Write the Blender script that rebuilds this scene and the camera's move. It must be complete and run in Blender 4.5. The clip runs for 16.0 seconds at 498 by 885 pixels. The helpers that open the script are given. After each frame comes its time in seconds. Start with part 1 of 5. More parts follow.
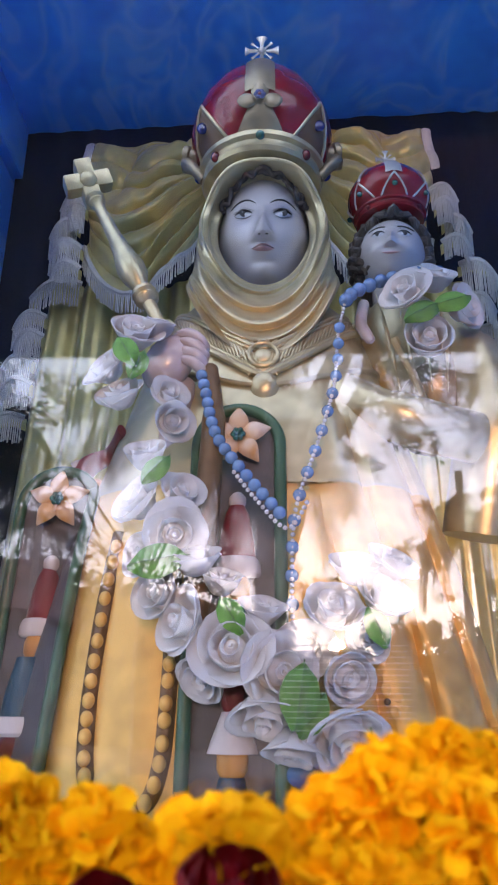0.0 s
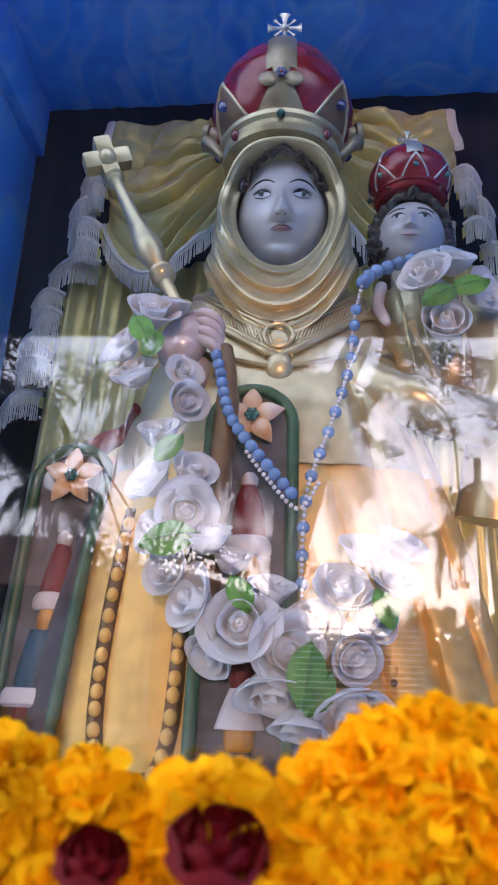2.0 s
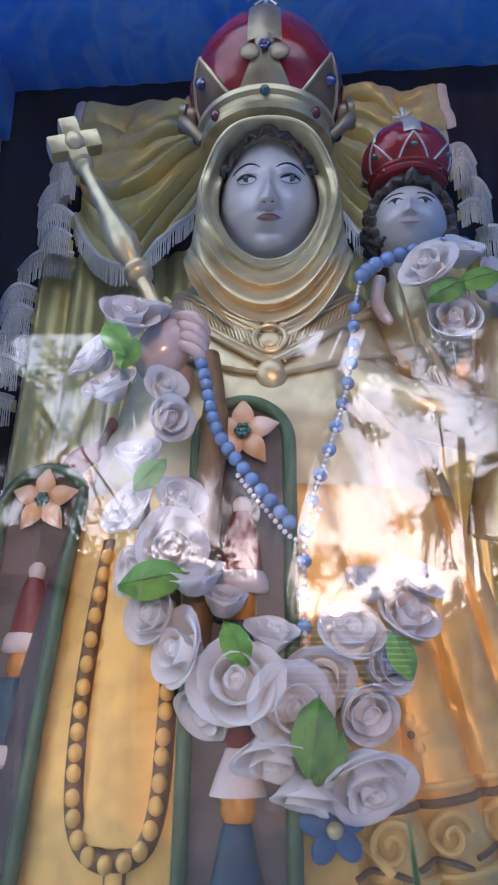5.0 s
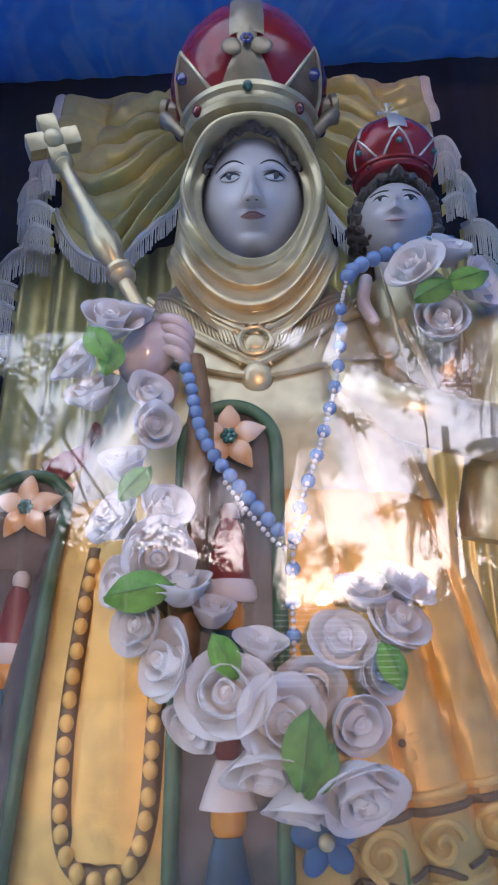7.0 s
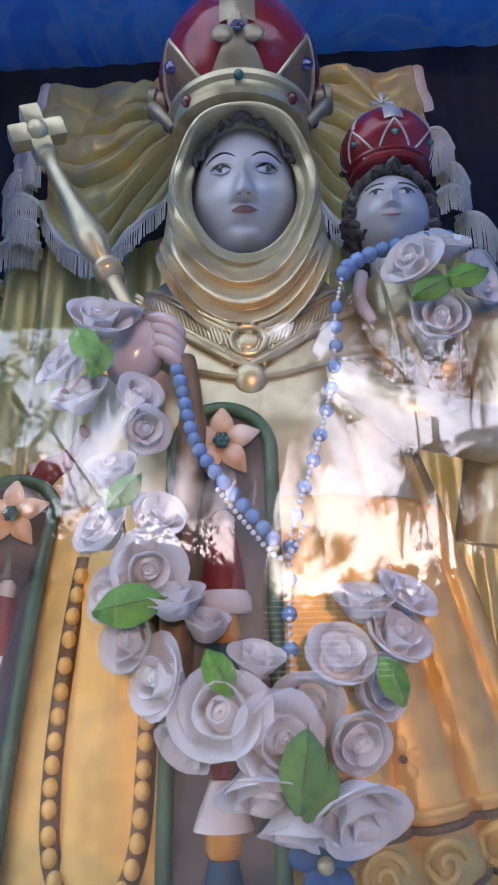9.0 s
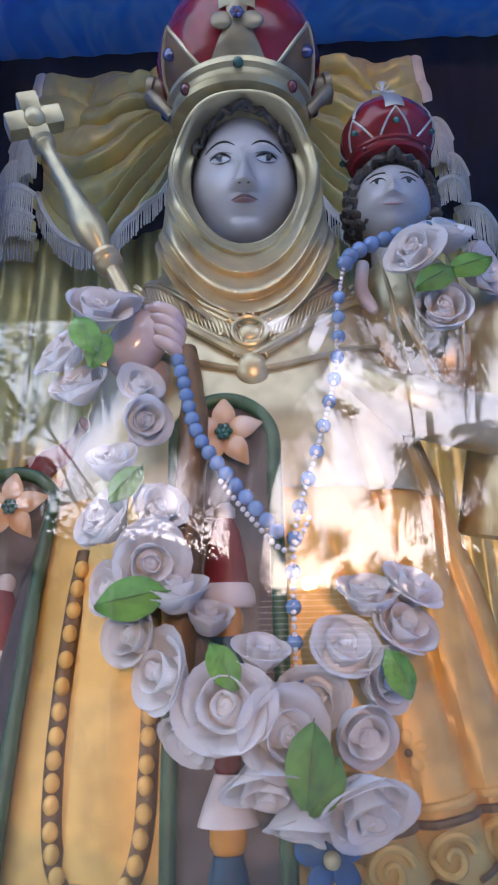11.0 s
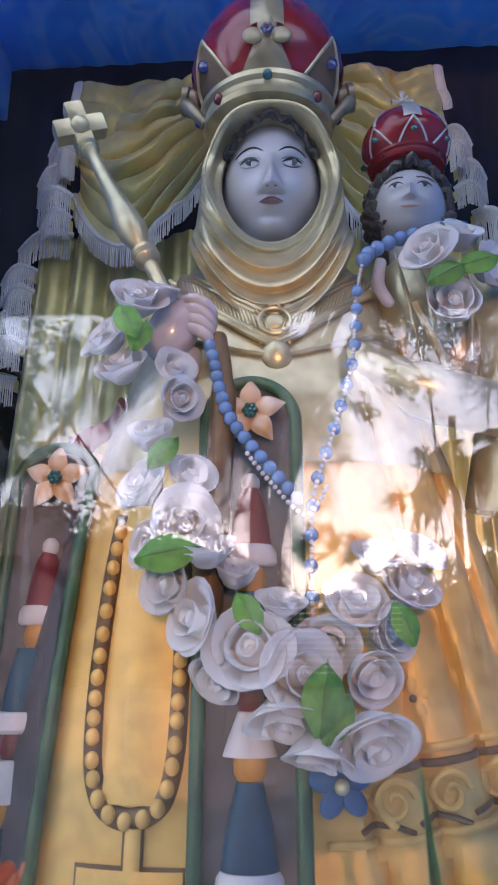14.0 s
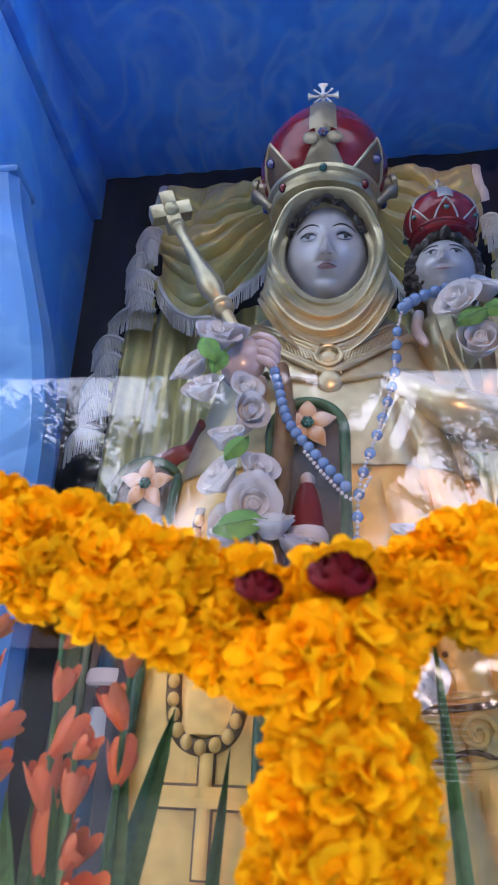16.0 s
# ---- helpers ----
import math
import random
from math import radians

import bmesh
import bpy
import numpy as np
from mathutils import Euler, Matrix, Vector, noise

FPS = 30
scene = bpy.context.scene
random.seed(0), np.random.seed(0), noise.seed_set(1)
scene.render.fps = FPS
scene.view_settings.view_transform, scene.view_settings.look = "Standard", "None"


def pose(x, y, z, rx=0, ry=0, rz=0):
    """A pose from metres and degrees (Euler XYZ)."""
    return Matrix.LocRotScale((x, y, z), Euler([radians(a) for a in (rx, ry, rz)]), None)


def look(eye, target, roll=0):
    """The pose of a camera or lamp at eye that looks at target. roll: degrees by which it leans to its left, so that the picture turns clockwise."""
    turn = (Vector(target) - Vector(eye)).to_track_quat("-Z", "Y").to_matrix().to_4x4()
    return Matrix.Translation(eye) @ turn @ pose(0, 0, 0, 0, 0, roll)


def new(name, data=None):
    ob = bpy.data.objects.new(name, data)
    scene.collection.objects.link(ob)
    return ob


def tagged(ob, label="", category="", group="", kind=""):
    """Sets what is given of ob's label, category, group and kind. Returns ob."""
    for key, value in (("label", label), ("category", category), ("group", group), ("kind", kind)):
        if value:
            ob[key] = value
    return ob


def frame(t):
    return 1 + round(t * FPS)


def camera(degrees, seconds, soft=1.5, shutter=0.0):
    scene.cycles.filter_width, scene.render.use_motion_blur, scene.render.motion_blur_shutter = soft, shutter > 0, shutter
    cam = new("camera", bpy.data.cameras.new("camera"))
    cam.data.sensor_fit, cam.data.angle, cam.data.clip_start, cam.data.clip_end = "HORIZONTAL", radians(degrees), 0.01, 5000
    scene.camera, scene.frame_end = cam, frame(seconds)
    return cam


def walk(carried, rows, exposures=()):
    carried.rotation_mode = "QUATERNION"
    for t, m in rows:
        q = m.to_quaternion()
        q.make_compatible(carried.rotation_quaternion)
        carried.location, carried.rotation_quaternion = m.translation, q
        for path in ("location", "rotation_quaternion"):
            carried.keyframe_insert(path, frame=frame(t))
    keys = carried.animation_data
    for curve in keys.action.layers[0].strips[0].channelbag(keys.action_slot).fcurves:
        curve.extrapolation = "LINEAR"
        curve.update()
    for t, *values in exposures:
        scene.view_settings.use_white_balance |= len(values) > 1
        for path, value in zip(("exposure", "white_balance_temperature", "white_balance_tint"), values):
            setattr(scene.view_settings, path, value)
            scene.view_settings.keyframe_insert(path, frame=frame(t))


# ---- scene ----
cam = camera(37.0, 16.0, soft=0.7)
cam.data.dof.use_dof, cam.data.dof.focus_distance = True, 1.6
cam.data.dof.aperture_fstop = cam.data.lens / 2.5
PATH = [
    (0, (0.026, -1.013, 1.422), (-0.053, 0.858, 2.125), 0.4),
    (0.5, (0.023, -0.999, 1.416), (-0.071, 0.87, 2.12), 0.9),
    (1, (0.027, -1.005, 1.409), (-0.081, 0.868, 2.102), 1.5),
    (1.5, (0.032, -1.013, 1.415), (-0.085, 0.865, 2.094), 1.8),
    (2, (0.032, -1.014, 1.418), (-0.095, 0.87, 2.077), 2.0),
    (2.5, (0.033, -0.999, 1.43), (-0.09, 0.89, 2.073), 1.8),
    (3, (0.036, -0.972, 1.445), (-0.081, 0.919, 2.084), 1.5),
    (3.5, (0.031, -0.957, 1.46), (-0.077, 0.936, 2.097), 1.0),
    (6, (0.016, -0.929, 1.498), (-0.053, 0.976, 2.101), -0.2),
    (6.5, (0.019, -0.929, 1.501), (-0.038, 0.978, 2.101), -0.5),
    (7, (0.016, -0.927, 1.509), (-0.028, 0.983, 2.1), -0.7),
    (7.5, (0.016, -0.927, 1.519), (-0.017, 0.987, 2.098), -0.9),
    (8, (0.017, -0.917, 1.523), (-0.009, 1.0, 2.093), -1.1),
    (8.5, (0.011, -0.912, 1.528), (-0.012, 1.005, 2.095), -1.1),
    (9, (0.012, -0.903, 1.531), (-0.006, 1.014, 2.099), -1.2),
    (11.5, (0.001, -0.893, 1.53), (0.006, 1.032, 2.071), -1.5),
    (12, (-0.002, -0.913, 1.515), (0.017, 1.019, 2.035), -1.4),
    (12.5, (-0.006, -0.929, 1.503), (0.014, 1.006, 2.008), -1.2),
    (13, (-0.004, -0.936, 1.498), (-0.002, 0.997, 2.009), -0.8),
    (13.5, (-0.005, -0.95, 1.49), (-0.039, 0.977, 2.026), -0.4),
    (14, (0.0, -0.963, 1.48), (-0.06, 0.955, 2.043), -0.1),
    (14.5, (0.004, -0.966, 1.476), (-0.085, 0.949, 2.047), 0.3),
    (15, (0.013, -1.014, 1.429), (-0.148, 0.863, 2.079), 0.8),
    (15.5, (0.012, -1.09, 1.348), (-0.177, 0.735, 2.126), 1.4),
    (16, (0.008, -1.092, 1.305), (-0.21, 0.722, 2.118), 2.2),
]
walk(cam, [(t, look(eye, target, roll)) for t, eye, target, roll in PATH], exposures=((0.0, 4.54, 7000, 34),))

# ---- light ----
SUN_EL, SUN_AZ = radians(5.2), radians(4.2)
world = bpy.data.worlds.new("sky")
scene.world = world
world.use_nodes = True
wn = world.node_tree
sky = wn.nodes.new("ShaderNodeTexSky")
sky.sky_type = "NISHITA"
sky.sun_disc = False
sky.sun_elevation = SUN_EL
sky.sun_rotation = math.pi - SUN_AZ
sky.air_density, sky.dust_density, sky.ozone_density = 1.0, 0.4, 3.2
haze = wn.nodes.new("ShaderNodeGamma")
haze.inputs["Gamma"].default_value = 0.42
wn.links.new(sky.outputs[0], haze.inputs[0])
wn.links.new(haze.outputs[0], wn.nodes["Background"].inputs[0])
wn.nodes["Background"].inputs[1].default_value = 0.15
sun = new("sun", bpy.data.lights.new("sun", "SUN"))
sun.data.energy, sun.data.angle, sun.data.color = 0.06, radians(1.1), (1.0, 0.62, 0.34)
sun_from = Vector((math.sin(SUN_AZ) * math.cos(SUN_EL), -math.cos(SUN_AZ) * math.cos(SUN_EL), math.sin(SUN_EL)))
sun.matrix_world = look(sun_from * 40, (0, 0, 0))


# ---- materials ----
def mat(name, color, rough=0.5, metal=0.0, var=0.12, scale=40.0, bump=0.0, bscale=200.0, coat=0.0, spec=0.5, color2=None, big=6.0, sheen=0.0, trans=0.0):
    """A surface with stains at a large scale, grain at a small one, and fine relief."""
    m = bpy.data.materials.new(name)
    m.use_nodes = True
    nt = m.node_tree
    b = nt.nodes["Principled BSDF"]
    tc = nt.nodes.new("ShaderNodeTexCoord")
    n1, n2 = nt.nodes.new("ShaderNodeTexNoise"), nt.nodes.new("ShaderNodeTexNoise")
    n1.inputs["Scale"].default_value, n1.inputs["Detail"].default_value = scale, 4
    n2.inputs["Scale"].default_value, n2.inputs["Detail"].default_value = big, 3
    nt.links.new(tc.outputs["Object"], n1.inputs["Vector"])
    nt.links.new(tc.outputs["Object"], n2.inputs["Vector"])
    add = nt.nodes.new("ShaderNodeMath")
    add.operation = "ADD"
    nt.links.new(n1.outputs["Fac"], add.inputs[0])
    nt.links.new(n2.outputs["Fac"], add.inputs[1])
    mr = nt.nodes.new("ShaderNodeMapRange")
    mr.inputs["From Min"].default_value, mr.inputs["From Max"].default_value = 0.7, 1.3
    nt.links.new(add.outputs[0], mr.inputs["Value"])
    mix = nt.nodes.new("ShaderNodeMix")
    mix.data_type = "RGBA"
    c = Vector(color)
    c2 = Vector(color2) if color2 else c * (1 - 2 * var)
    mix.inputs["A"].default_value = (*c2, 1)
    mix.inputs["B"].default_value = (*(c * (1 + var * 0.5)), 1)
    nt.links.new(mr.outputs[0], mix.inputs["Factor"])
    nt.links.new(mix.outputs["Result"], b.inputs["Base Color"])
    r2 = nt.nodes.new("ShaderNodeMapRange")
    r2.inputs["To Min"].default_value, r2.inputs["To Max"].default_value = max(0.02, rough - 0.1), min(1, rough + 0.1)
    nt.links.new(n2.outputs["Fac"], r2.inputs["Value"])
    nt.links.new(r2.outputs[0], b.inputs["Roughness"])
    b.inputs["Metallic"].default_value = metal
    b.inputs["Coat Weight"].default_value, b.inputs["Coat Roughness"].default_value = coat, 0.12
    b.inputs["Specular IOR Level"].default_value = spec
    b.inputs["Sheen Weight"].default_value = sheen
    b.inputs["Transmission Weight"].default_value = trans
    if bump:
        nb, bp = nt.nodes.new("ShaderNodeTexNoise"), nt.nodes.new("ShaderNodeBump")
        nb.inputs["Scale"].default_value, nb.inputs["Detail"].default_value = bscale, 5
        nt.links.new(tc.outputs["Object"], nb.inputs["Vector"])
        nt.links.new(nb.outputs["Fac"], bp.inputs["Height"])
        bp.inputs["Strength"].default_value, bp.inputs["Distance"].default_value = bump, 0.004
        nt.links.new(bp.outputs[0], b.inputs["Normal"])
    return m


def varied(m, amount=0.25):
    """Lets each object of a material differ a little in brightness."""
    nt = m.node_tree
    b = nt.nodes["Principled BSDF"]
    src = b.inputs["Base Color"].links[0].from_socket
    info, hsv, mr = nt.nodes.new("ShaderNodeObjectInfo"), nt.nodes.new("ShaderNodeHueSaturation"), nt.nodes.new("ShaderNodeMapRange")
    mr.inputs["To Min"].default_value, mr.inputs["To Max"].default_value = 1 - amount, 1 + amount
    nt.links.new(info.outputs["Random"], mr.inputs["Value"])
    nt.links.new(mr.outputs[0], hsv.inputs["Value"])
    nt.links.new(src, hsv.inputs["Color"])
    nt.links.new(hsv.outputs[0], b.inputs["Base Color"])
    return m


def brushed(m, light):
    """Mixes thin paler dabs into a paint's colour, as gloss on its brush marks."""
    nt = m.node_tree
    b = nt.nodes["Principled BSDF"]
    src = b.inputs["Base Color"].links[0].from_socket
    tc, mp, n1, ramp, mix = nt.nodes.new("ShaderNodeTexCoord"), nt.nodes.new("ShaderNodeMapping"), nt.nodes.new("ShaderNodeTexNoise"), nt.nodes.new("ShaderNodeValToRGB"), nt.nodes.new("ShaderNodeMix")
    mp.inputs["Scale"].default_value = (1.0, 0.6, 0.7)
    n1.inputs["Scale"].default_value, n1.inputs["Detail"].default_value, n1.inputs["Distortion"].default_value = 4.6, 3.0, 1.7
    e = ramp.color_ramp.elements
    e[0].position, e[0].color, e[1].position, e[1].color = 0.46, (0, 0, 0, 1), 0.56, (0.62, 0.62, 0.62, 1)
    e2 = ramp.color_ramp.elements.new(0.585)
    e2.color = (0.25, 0.25, 0.25, 1)
    e3 = ramp.color_ramp.elements.new(0.70)
    e3.color = (0.05, 0.05, 0.05, 1)
    mix.data_type = "RGBA"
    mix.inputs["B"].default_value = (*light, 1)
    nt.links.new(tc.outputs["Object"], mp.inputs[0])
    nt.links.new(mp.outputs[0], n1.inputs["Vector"])
    nt.links.new(n1.outputs["Fac"], ramp.inputs[0])
    nt.links.new(ramp.outputs[0], mix.inputs["Factor"])
    nt.links.new(src, mix.inputs["A"])
    nt.links.new(mix.outputs["Result"], b.inputs["Base Color"])
    return m


BLUE = brushed(mat("blue_gloss_paint", (0.016, 0.38, 0.97), 0.36, 0, 0.22, 26, 0.6, 12, coat=0.15, spec=0.5, big=7, color2=(0.008, 0.27, 0.92)), (0.20, 0.58, 0.99))
BLUE_LIGHT = brushed(mat("light_blue_paint", (0.03, 0.26, 0.68), 0.42, 0, 0.2, 16, 0.4, 10, coat=0.1, big=3), (0.12, 0.42, 0.82))
GREY_PLASTER = mat("grey_plaster", (0.3, 0.31, 0.33), 0.8, 0, 0.15, 40, 0.3, 60)
BLACK_CLOTH = mat("black_cloth", (0.006, 0.008, 0.024), 0.75, 0, 0.3, 90, 0.3, 900, sheen=0.03, spec=0.3)
GOLD_SATIN = mat("gold_satin", (0.70, 0.61, 0.23), 0.36, 0.28, 0.12, 60, 0.15, 500, sheen=0.2, big=8)
GOLD = mat("gold_paint", (0.60, 0.51, 0.30), 0.34, 0.50, 0.16, 45, 0.08, 220, coat=0.15, big=11)
GOLD_WARM = mat("warm_gold_paint", (0.84, 0.49, 0.14), 0.45, 0.25, 0.14, 50, 0.2, 150, big=12)
GOLD_DARK = mat("brown_shaded_gold", (0.20, 0.11, 0.05), 0.5, 0.2, 0.2, 60, 0.3, 160)
BRONZE = mat("dull_gold", (0.34, 0.27, 0.17), 0.4, 0.5, 0.2, 50, 0.08, 160, coat=0.1)
SKIN = mat("glossy_pale_paint", (0.50, 0.47, 0.475), 0.24, 0, 0.05, 22, 0.04, 60, coat=0.5, big=9)
HAND = mat("pinkish_paint", (0.58, 0.49, 0.49), 0.28, 0, 0.08, 22, 0.05, 60, coat=0.4)
HAIR = mat("dark_brown_paint", (0.085, 0.066, 0.058), 0.4, 0, 0.3, 60, 0.4, 120, coat=0.2)
INK = mat("black_line_paint", (0.012, 0.011, 0.014), 0.4, 0, 0.1)
LIPS = mat("dull_pink_paint", (0.42, 0.23, 0.24), 0.35, 0, 0.1)
EYE_WHITE = mat("eye_white_paint", (0.46, 0.48, 0.52), 0.2, 0, 0.05, coat=0.4)
IRIS = mat("grey_blue_paint", (0.055, 0.06, 0.07), 0.4, 0, 0.2, 300, spec=0.2)
CROWN_RED = mat("red_lacquer", (0.30, 0.012, 0.018), 0.16, 0, 0.22, 25, 0.06, 40, coat=0.35, spec=0.3)
SILVER = mat("silver_paint", (0.62, 0.60, 0.55), 0.35, 0.6, 0.15, 80, 0.2, 200)
JEWEL_BLUE = mat("blue_jewel", (0.012, 0.02, 0.14), 0.12, 0, 0.1, coat=0.8)
JEWEL_GREEN = mat("green_jewel", (0.006, 0.10, 0.085), 0.12, 0, 0.1, coat=0.8)
JEWEL_RED = mat("red_jewel", (0.16, 0.008, 0.012), 0.12, 0, 0.1, coat=0.8)
WHITE_FOAM = varied(mat("white_foam", (0.80, 0.80, 0.82), 0.6, 0, 0.06, 60, 0.15, 500, sheen=0.1), 0.08)
_f = WHITE_FOAM.node_tree.nodes["Principled BSDF"]
_f.inputs["Subsurface Weight"].default_value, _f.inputs["Subsurface Scale"].default_value = 0.6, 0.012
_f.inputs["Subsurface Radius"].default_value = (1.0, 0.9, 0.85)
LEAF = varied(mat("green_cloth_leaf", (0.09, 0.30, 0.04), 0.4, 0, 0.25, 90, 0.2, 300), 0.25)
FRINGE = mat("silver_gold_thread", (0.84, 0.81, 0.70), 0.5, 0.1, 0.25, 300, 0.2, 900)
BEAD_BLUE = varied(mat("pale_blue_plastic", (0.14, 0.29, 0.56), 0.25, 0, 0.25, 90, coat=0.3), 0.15)
BEAD_WHITE = mat("pearl_white", (0.62, 0.62, 0.66), 0.2, 0, 0.08, coat=0.5)
MARIGOLD = varied(mat("marigold_petal", (0.98, 0.56, 0.002), 0.75, 0, 0.2, 130, 0.1, 500, color2=(0.95, 0.40, 0.001), spec=0.12), 0.16)
RED_PETAL = varied(mat("dark_red_petal", (0.17, 0.003, 0.007), 0.6, 0, 0.25, 80, spec=0.2), 0.15)
CORAL = varied(mat("coral_petal", (0.84, 0.075, 0.06), 0.5, 0, 0.15, 50, color2=(0.84, 0.28, 0.04), big=32), 0.2)
STEM = varied(mat("green_stem", (0.07, 0.20, 0.06), 0.45, 0, 0.25, 60), 0.25)
GREEN_BAR = mat("dark_green_paint", (0.035, 0.11, 0.055), 0.4, 0, 0.25, 40, 0.2, 90)
MAUVE = mat("grey_mauve_paint", (0.105, 0.090, 0.10), 0.5, 0, 0.3, 25, 0.2, 90)
T_RED = mat("maroon_paint", (0.20, 0.016, 0.022), 0.4, 0, 0.15, spec=0.3)
T_WHITE = mat("cream_white_paint", (0.62, 0.56, 0.55), 0.45, 0, 0.12)
T_ORANGE = mat("orange_paint", (0.62, 0.26, 0.035), 0.4, 0, 0.2, coat=0.2)
T_BLUE = mat("slate_blue_paint", (0.010, 0.065, 0.115), 0.45, 0, 0.2, spec=0.25)
T_PETAL = mat("cream_orange_petal", (0.70, 0.58, 0.48), 0.45, 0, 0.1, 50, color2=(0.62, 0.28, 0.06), big=22)
BLUE_CLOTH = mat("bright_blue_cloth", (0.005, 0.11, 0.28), 0.5, 0, 0.2)
BARK = mat("grey_bark", (0.36, 0.30, 0.25), 0.85, 0, 0.3, 30, 0.5, 40)
PALM_LEAF = mat("palm_leaf", (0.055, 0.075, 0.03), 0.5, 0, 0.3, 8)
TREE_LEAF = mat("tree_leaf", (0.04, 0.06, 0.025), 0.6, 0, 0.3, 8)
EARTH = mat("dry_earth", (0.15, 0.115, 0.08), 0.95, 0, 0.25, 3, 0.4, 14, big=0.4)
BOUNCE_PALE = mat("bounce_pale_concrete", (0.74, 0.72, 0.69), 0.85, 0, 0.15, 12, 0.3, 30, big=1.5)
CONCRETE = mat("porch_concrete", (0.24, 0.23, 0.22), 0.85, 0, 0.2, 12, 0.3, 30, big=1.5)
ROOF_TILE = mat("clay_roof", (0.22, 0.10, 0.06), 0.8, 0, 0.25, 20)
BOUNCE_WHITE = mat("bounce_white", (0.80, 0.79, 0.76), 0.8, 0, 0.12, 6)
WHITE_SLAT = mat("white_slat_paint", (0.74, 0.72, 0.70), 0.5, 0, 0.08)

GLASS = bpy.data.materials.new("window_glass")
GLASS.use_nodes = True
_n = GLASS.node_tree
_n.nodes.clear()
_o, _m = _n.nodes.new("ShaderNodeOutputMaterial"), _n.nodes.new("ShaderNodeMixShader")
_t, _g = _n.nodes.new("ShaderNodeBsdfTransparent"), _n.nodes.new("ShaderNodeBsdfGlossy")
_g.inputs["Roughness"].default_value = 0.0
_t.inputs["Color"].default_value = (0.97, 0.98, 0.98, 1)
_m.inputs["Fac"].default_value = 0.074
_n.links.new(_t.outputs[0], _m.inputs[1])
_n.links.new(_g.outputs[0], _m.inputs[2])
_n.links.new(_m.outputs[0], _o.inputs[0])


# ---- mesh tools ----
class Shape:
    """Collects vertices and faces with material slots, and becomes one mesh object."""

    def __init__(self):
        self.v, self.f, self.s, self.mats = [], [], [], []

    def slot(self, m):
        if m not in self.mats:
            self.mats.append(m)
        return self.mats.index(m)

    def add(self, verts, faces, m):
        k, s = len(self.v), self.slot(m)
        self.v.extend(tuple(p) for p in verts)
        self.f.extend(tuple(i + k for i in f) for f in faces)
        self.s.extend([s] * len(faces))
        return self

    def grid(self, fn, nu, nv, m, wrap=False):
        verts = [fn(i / nu, j / nv) for i in range(nu if wrap else nu + 1) for j in range(nv + 1)]
        cols, w = nv + 1, (nu if wrap else nu + 1)
        faces = [(i * cols + j, ((i + 1) % w) * cols + j, ((i + 1) % w) * cols + j + 1, i * cols + j + 1) for i in range(nu) for j in range(nv)]
        return self.add(verts, faces, m)

    def ball(self, c, r, m, seg=16, rings=10, rot=None):
        r = (r, r, r) if isinstance(r, (int, float)) else r
        c = Vector(c)

        def fn(u, v):
            a, b = 2 * math.pi * u, math.pi * v
            p = Vector((r[0] * math.sin(b) * math.cos(a), r[1] * math.sin(b) * math.sin(a), r[2] * math.cos(b)))
            return c + (rot @ p if rot else p)
        return self.grid(fn, seg, rings, m, True)

    def tube(self, pts, rad, m, seg=8, flat=1.0):
        pts = [Vector(p) for p in pts]
        n = len(pts)
        rad = [rad] * n if isinstance(rad, (int, float)) else rad
        verts, side = [], None
        for i, p in enumerate(pts):
            d = (pts[min(i + 1, n - 1)] - pts[max(i - 1, 0)]).normalized()
            if side is None:
                side = d.orthogonal().normalized()
                ref = Vector((0, 1, 0))
                if abs(d.dot(ref)) < 0.95:
                    side = d.cross(ref).normalized()
            side = (side - d * side.dot(d)).normalized()
            up = d.cross(side)
            for k in range(seg):
                a = 2 * math.pi * k / seg
                verts.append(p + side * (math.cos(a) * rad[i]) + up * (math.sin(a) * rad[i] * flat))
        faces = [(i * seg + k, i * seg + (k + 1) % seg, (i + 1) * seg + (k + 1) % seg, (i + 1) * seg + k) for i in range(n - 1) for k in range(seg)]
        faces.append(tuple(range(seg))[::-1])
        faces.append(tuple((n - 1) * seg + k for k in range(seg)))
        return self.add(verts, faces, m)

    def turned(self, c, profile, m, seg=20, sx=1.0, sy=1.0):
        """A turned form round a vertical axis: rows of height and radius."""
        c = Vector(c)
        n = len(profile)
        verts = [c + Vector((r * sx * math.cos(2 * math.pi * k / seg), r * sy * math.sin(2 * math.pi * k / seg), z)) for z, r in profile for k in range(seg)]
        faces = [(i * seg + k, i * seg + (k + 1) % seg, (i + 1) * seg + (k + 1) % seg, (i + 1) * seg + k) for i in range(n - 1) for k in range(seg)]
        faces += [tuple(range(seg))[::-1], tuple((n - 1) * seg + k for k in range(seg))]
        return self.add(verts, faces, m)

    def box(self, lo, hi, m, bevel=0.0, rot=None, at=None):
        bm = bmesh.new()
        bmesh.ops.create_cube(bm, size=1)
        lo, hi = Vector(lo), Vector(hi)
        for v in bm.verts:
            v.co = Vector([(lo[i] + hi[i]) / 2 + v.co[i] * (hi[i] - lo[i]) for i in range(3)])
        if bevel:
            bmesh.ops.bevel(bm, geom=bm.edges[:], offset=bevel, segments=2, affect="EDGES", profile=0.6)
        vs = [v.co.copy() for v in bm.verts]
        if rot:
            at = Vector(at or (0, 0, 0))
            vs = [at + rot @ (p - at) for p in vs]
        bm.verts.index_update()
        fs = [tuple(v.index for v in f.verts) for f in bm.faces]
        bm.free()
        return self.add(vs, fs, m)

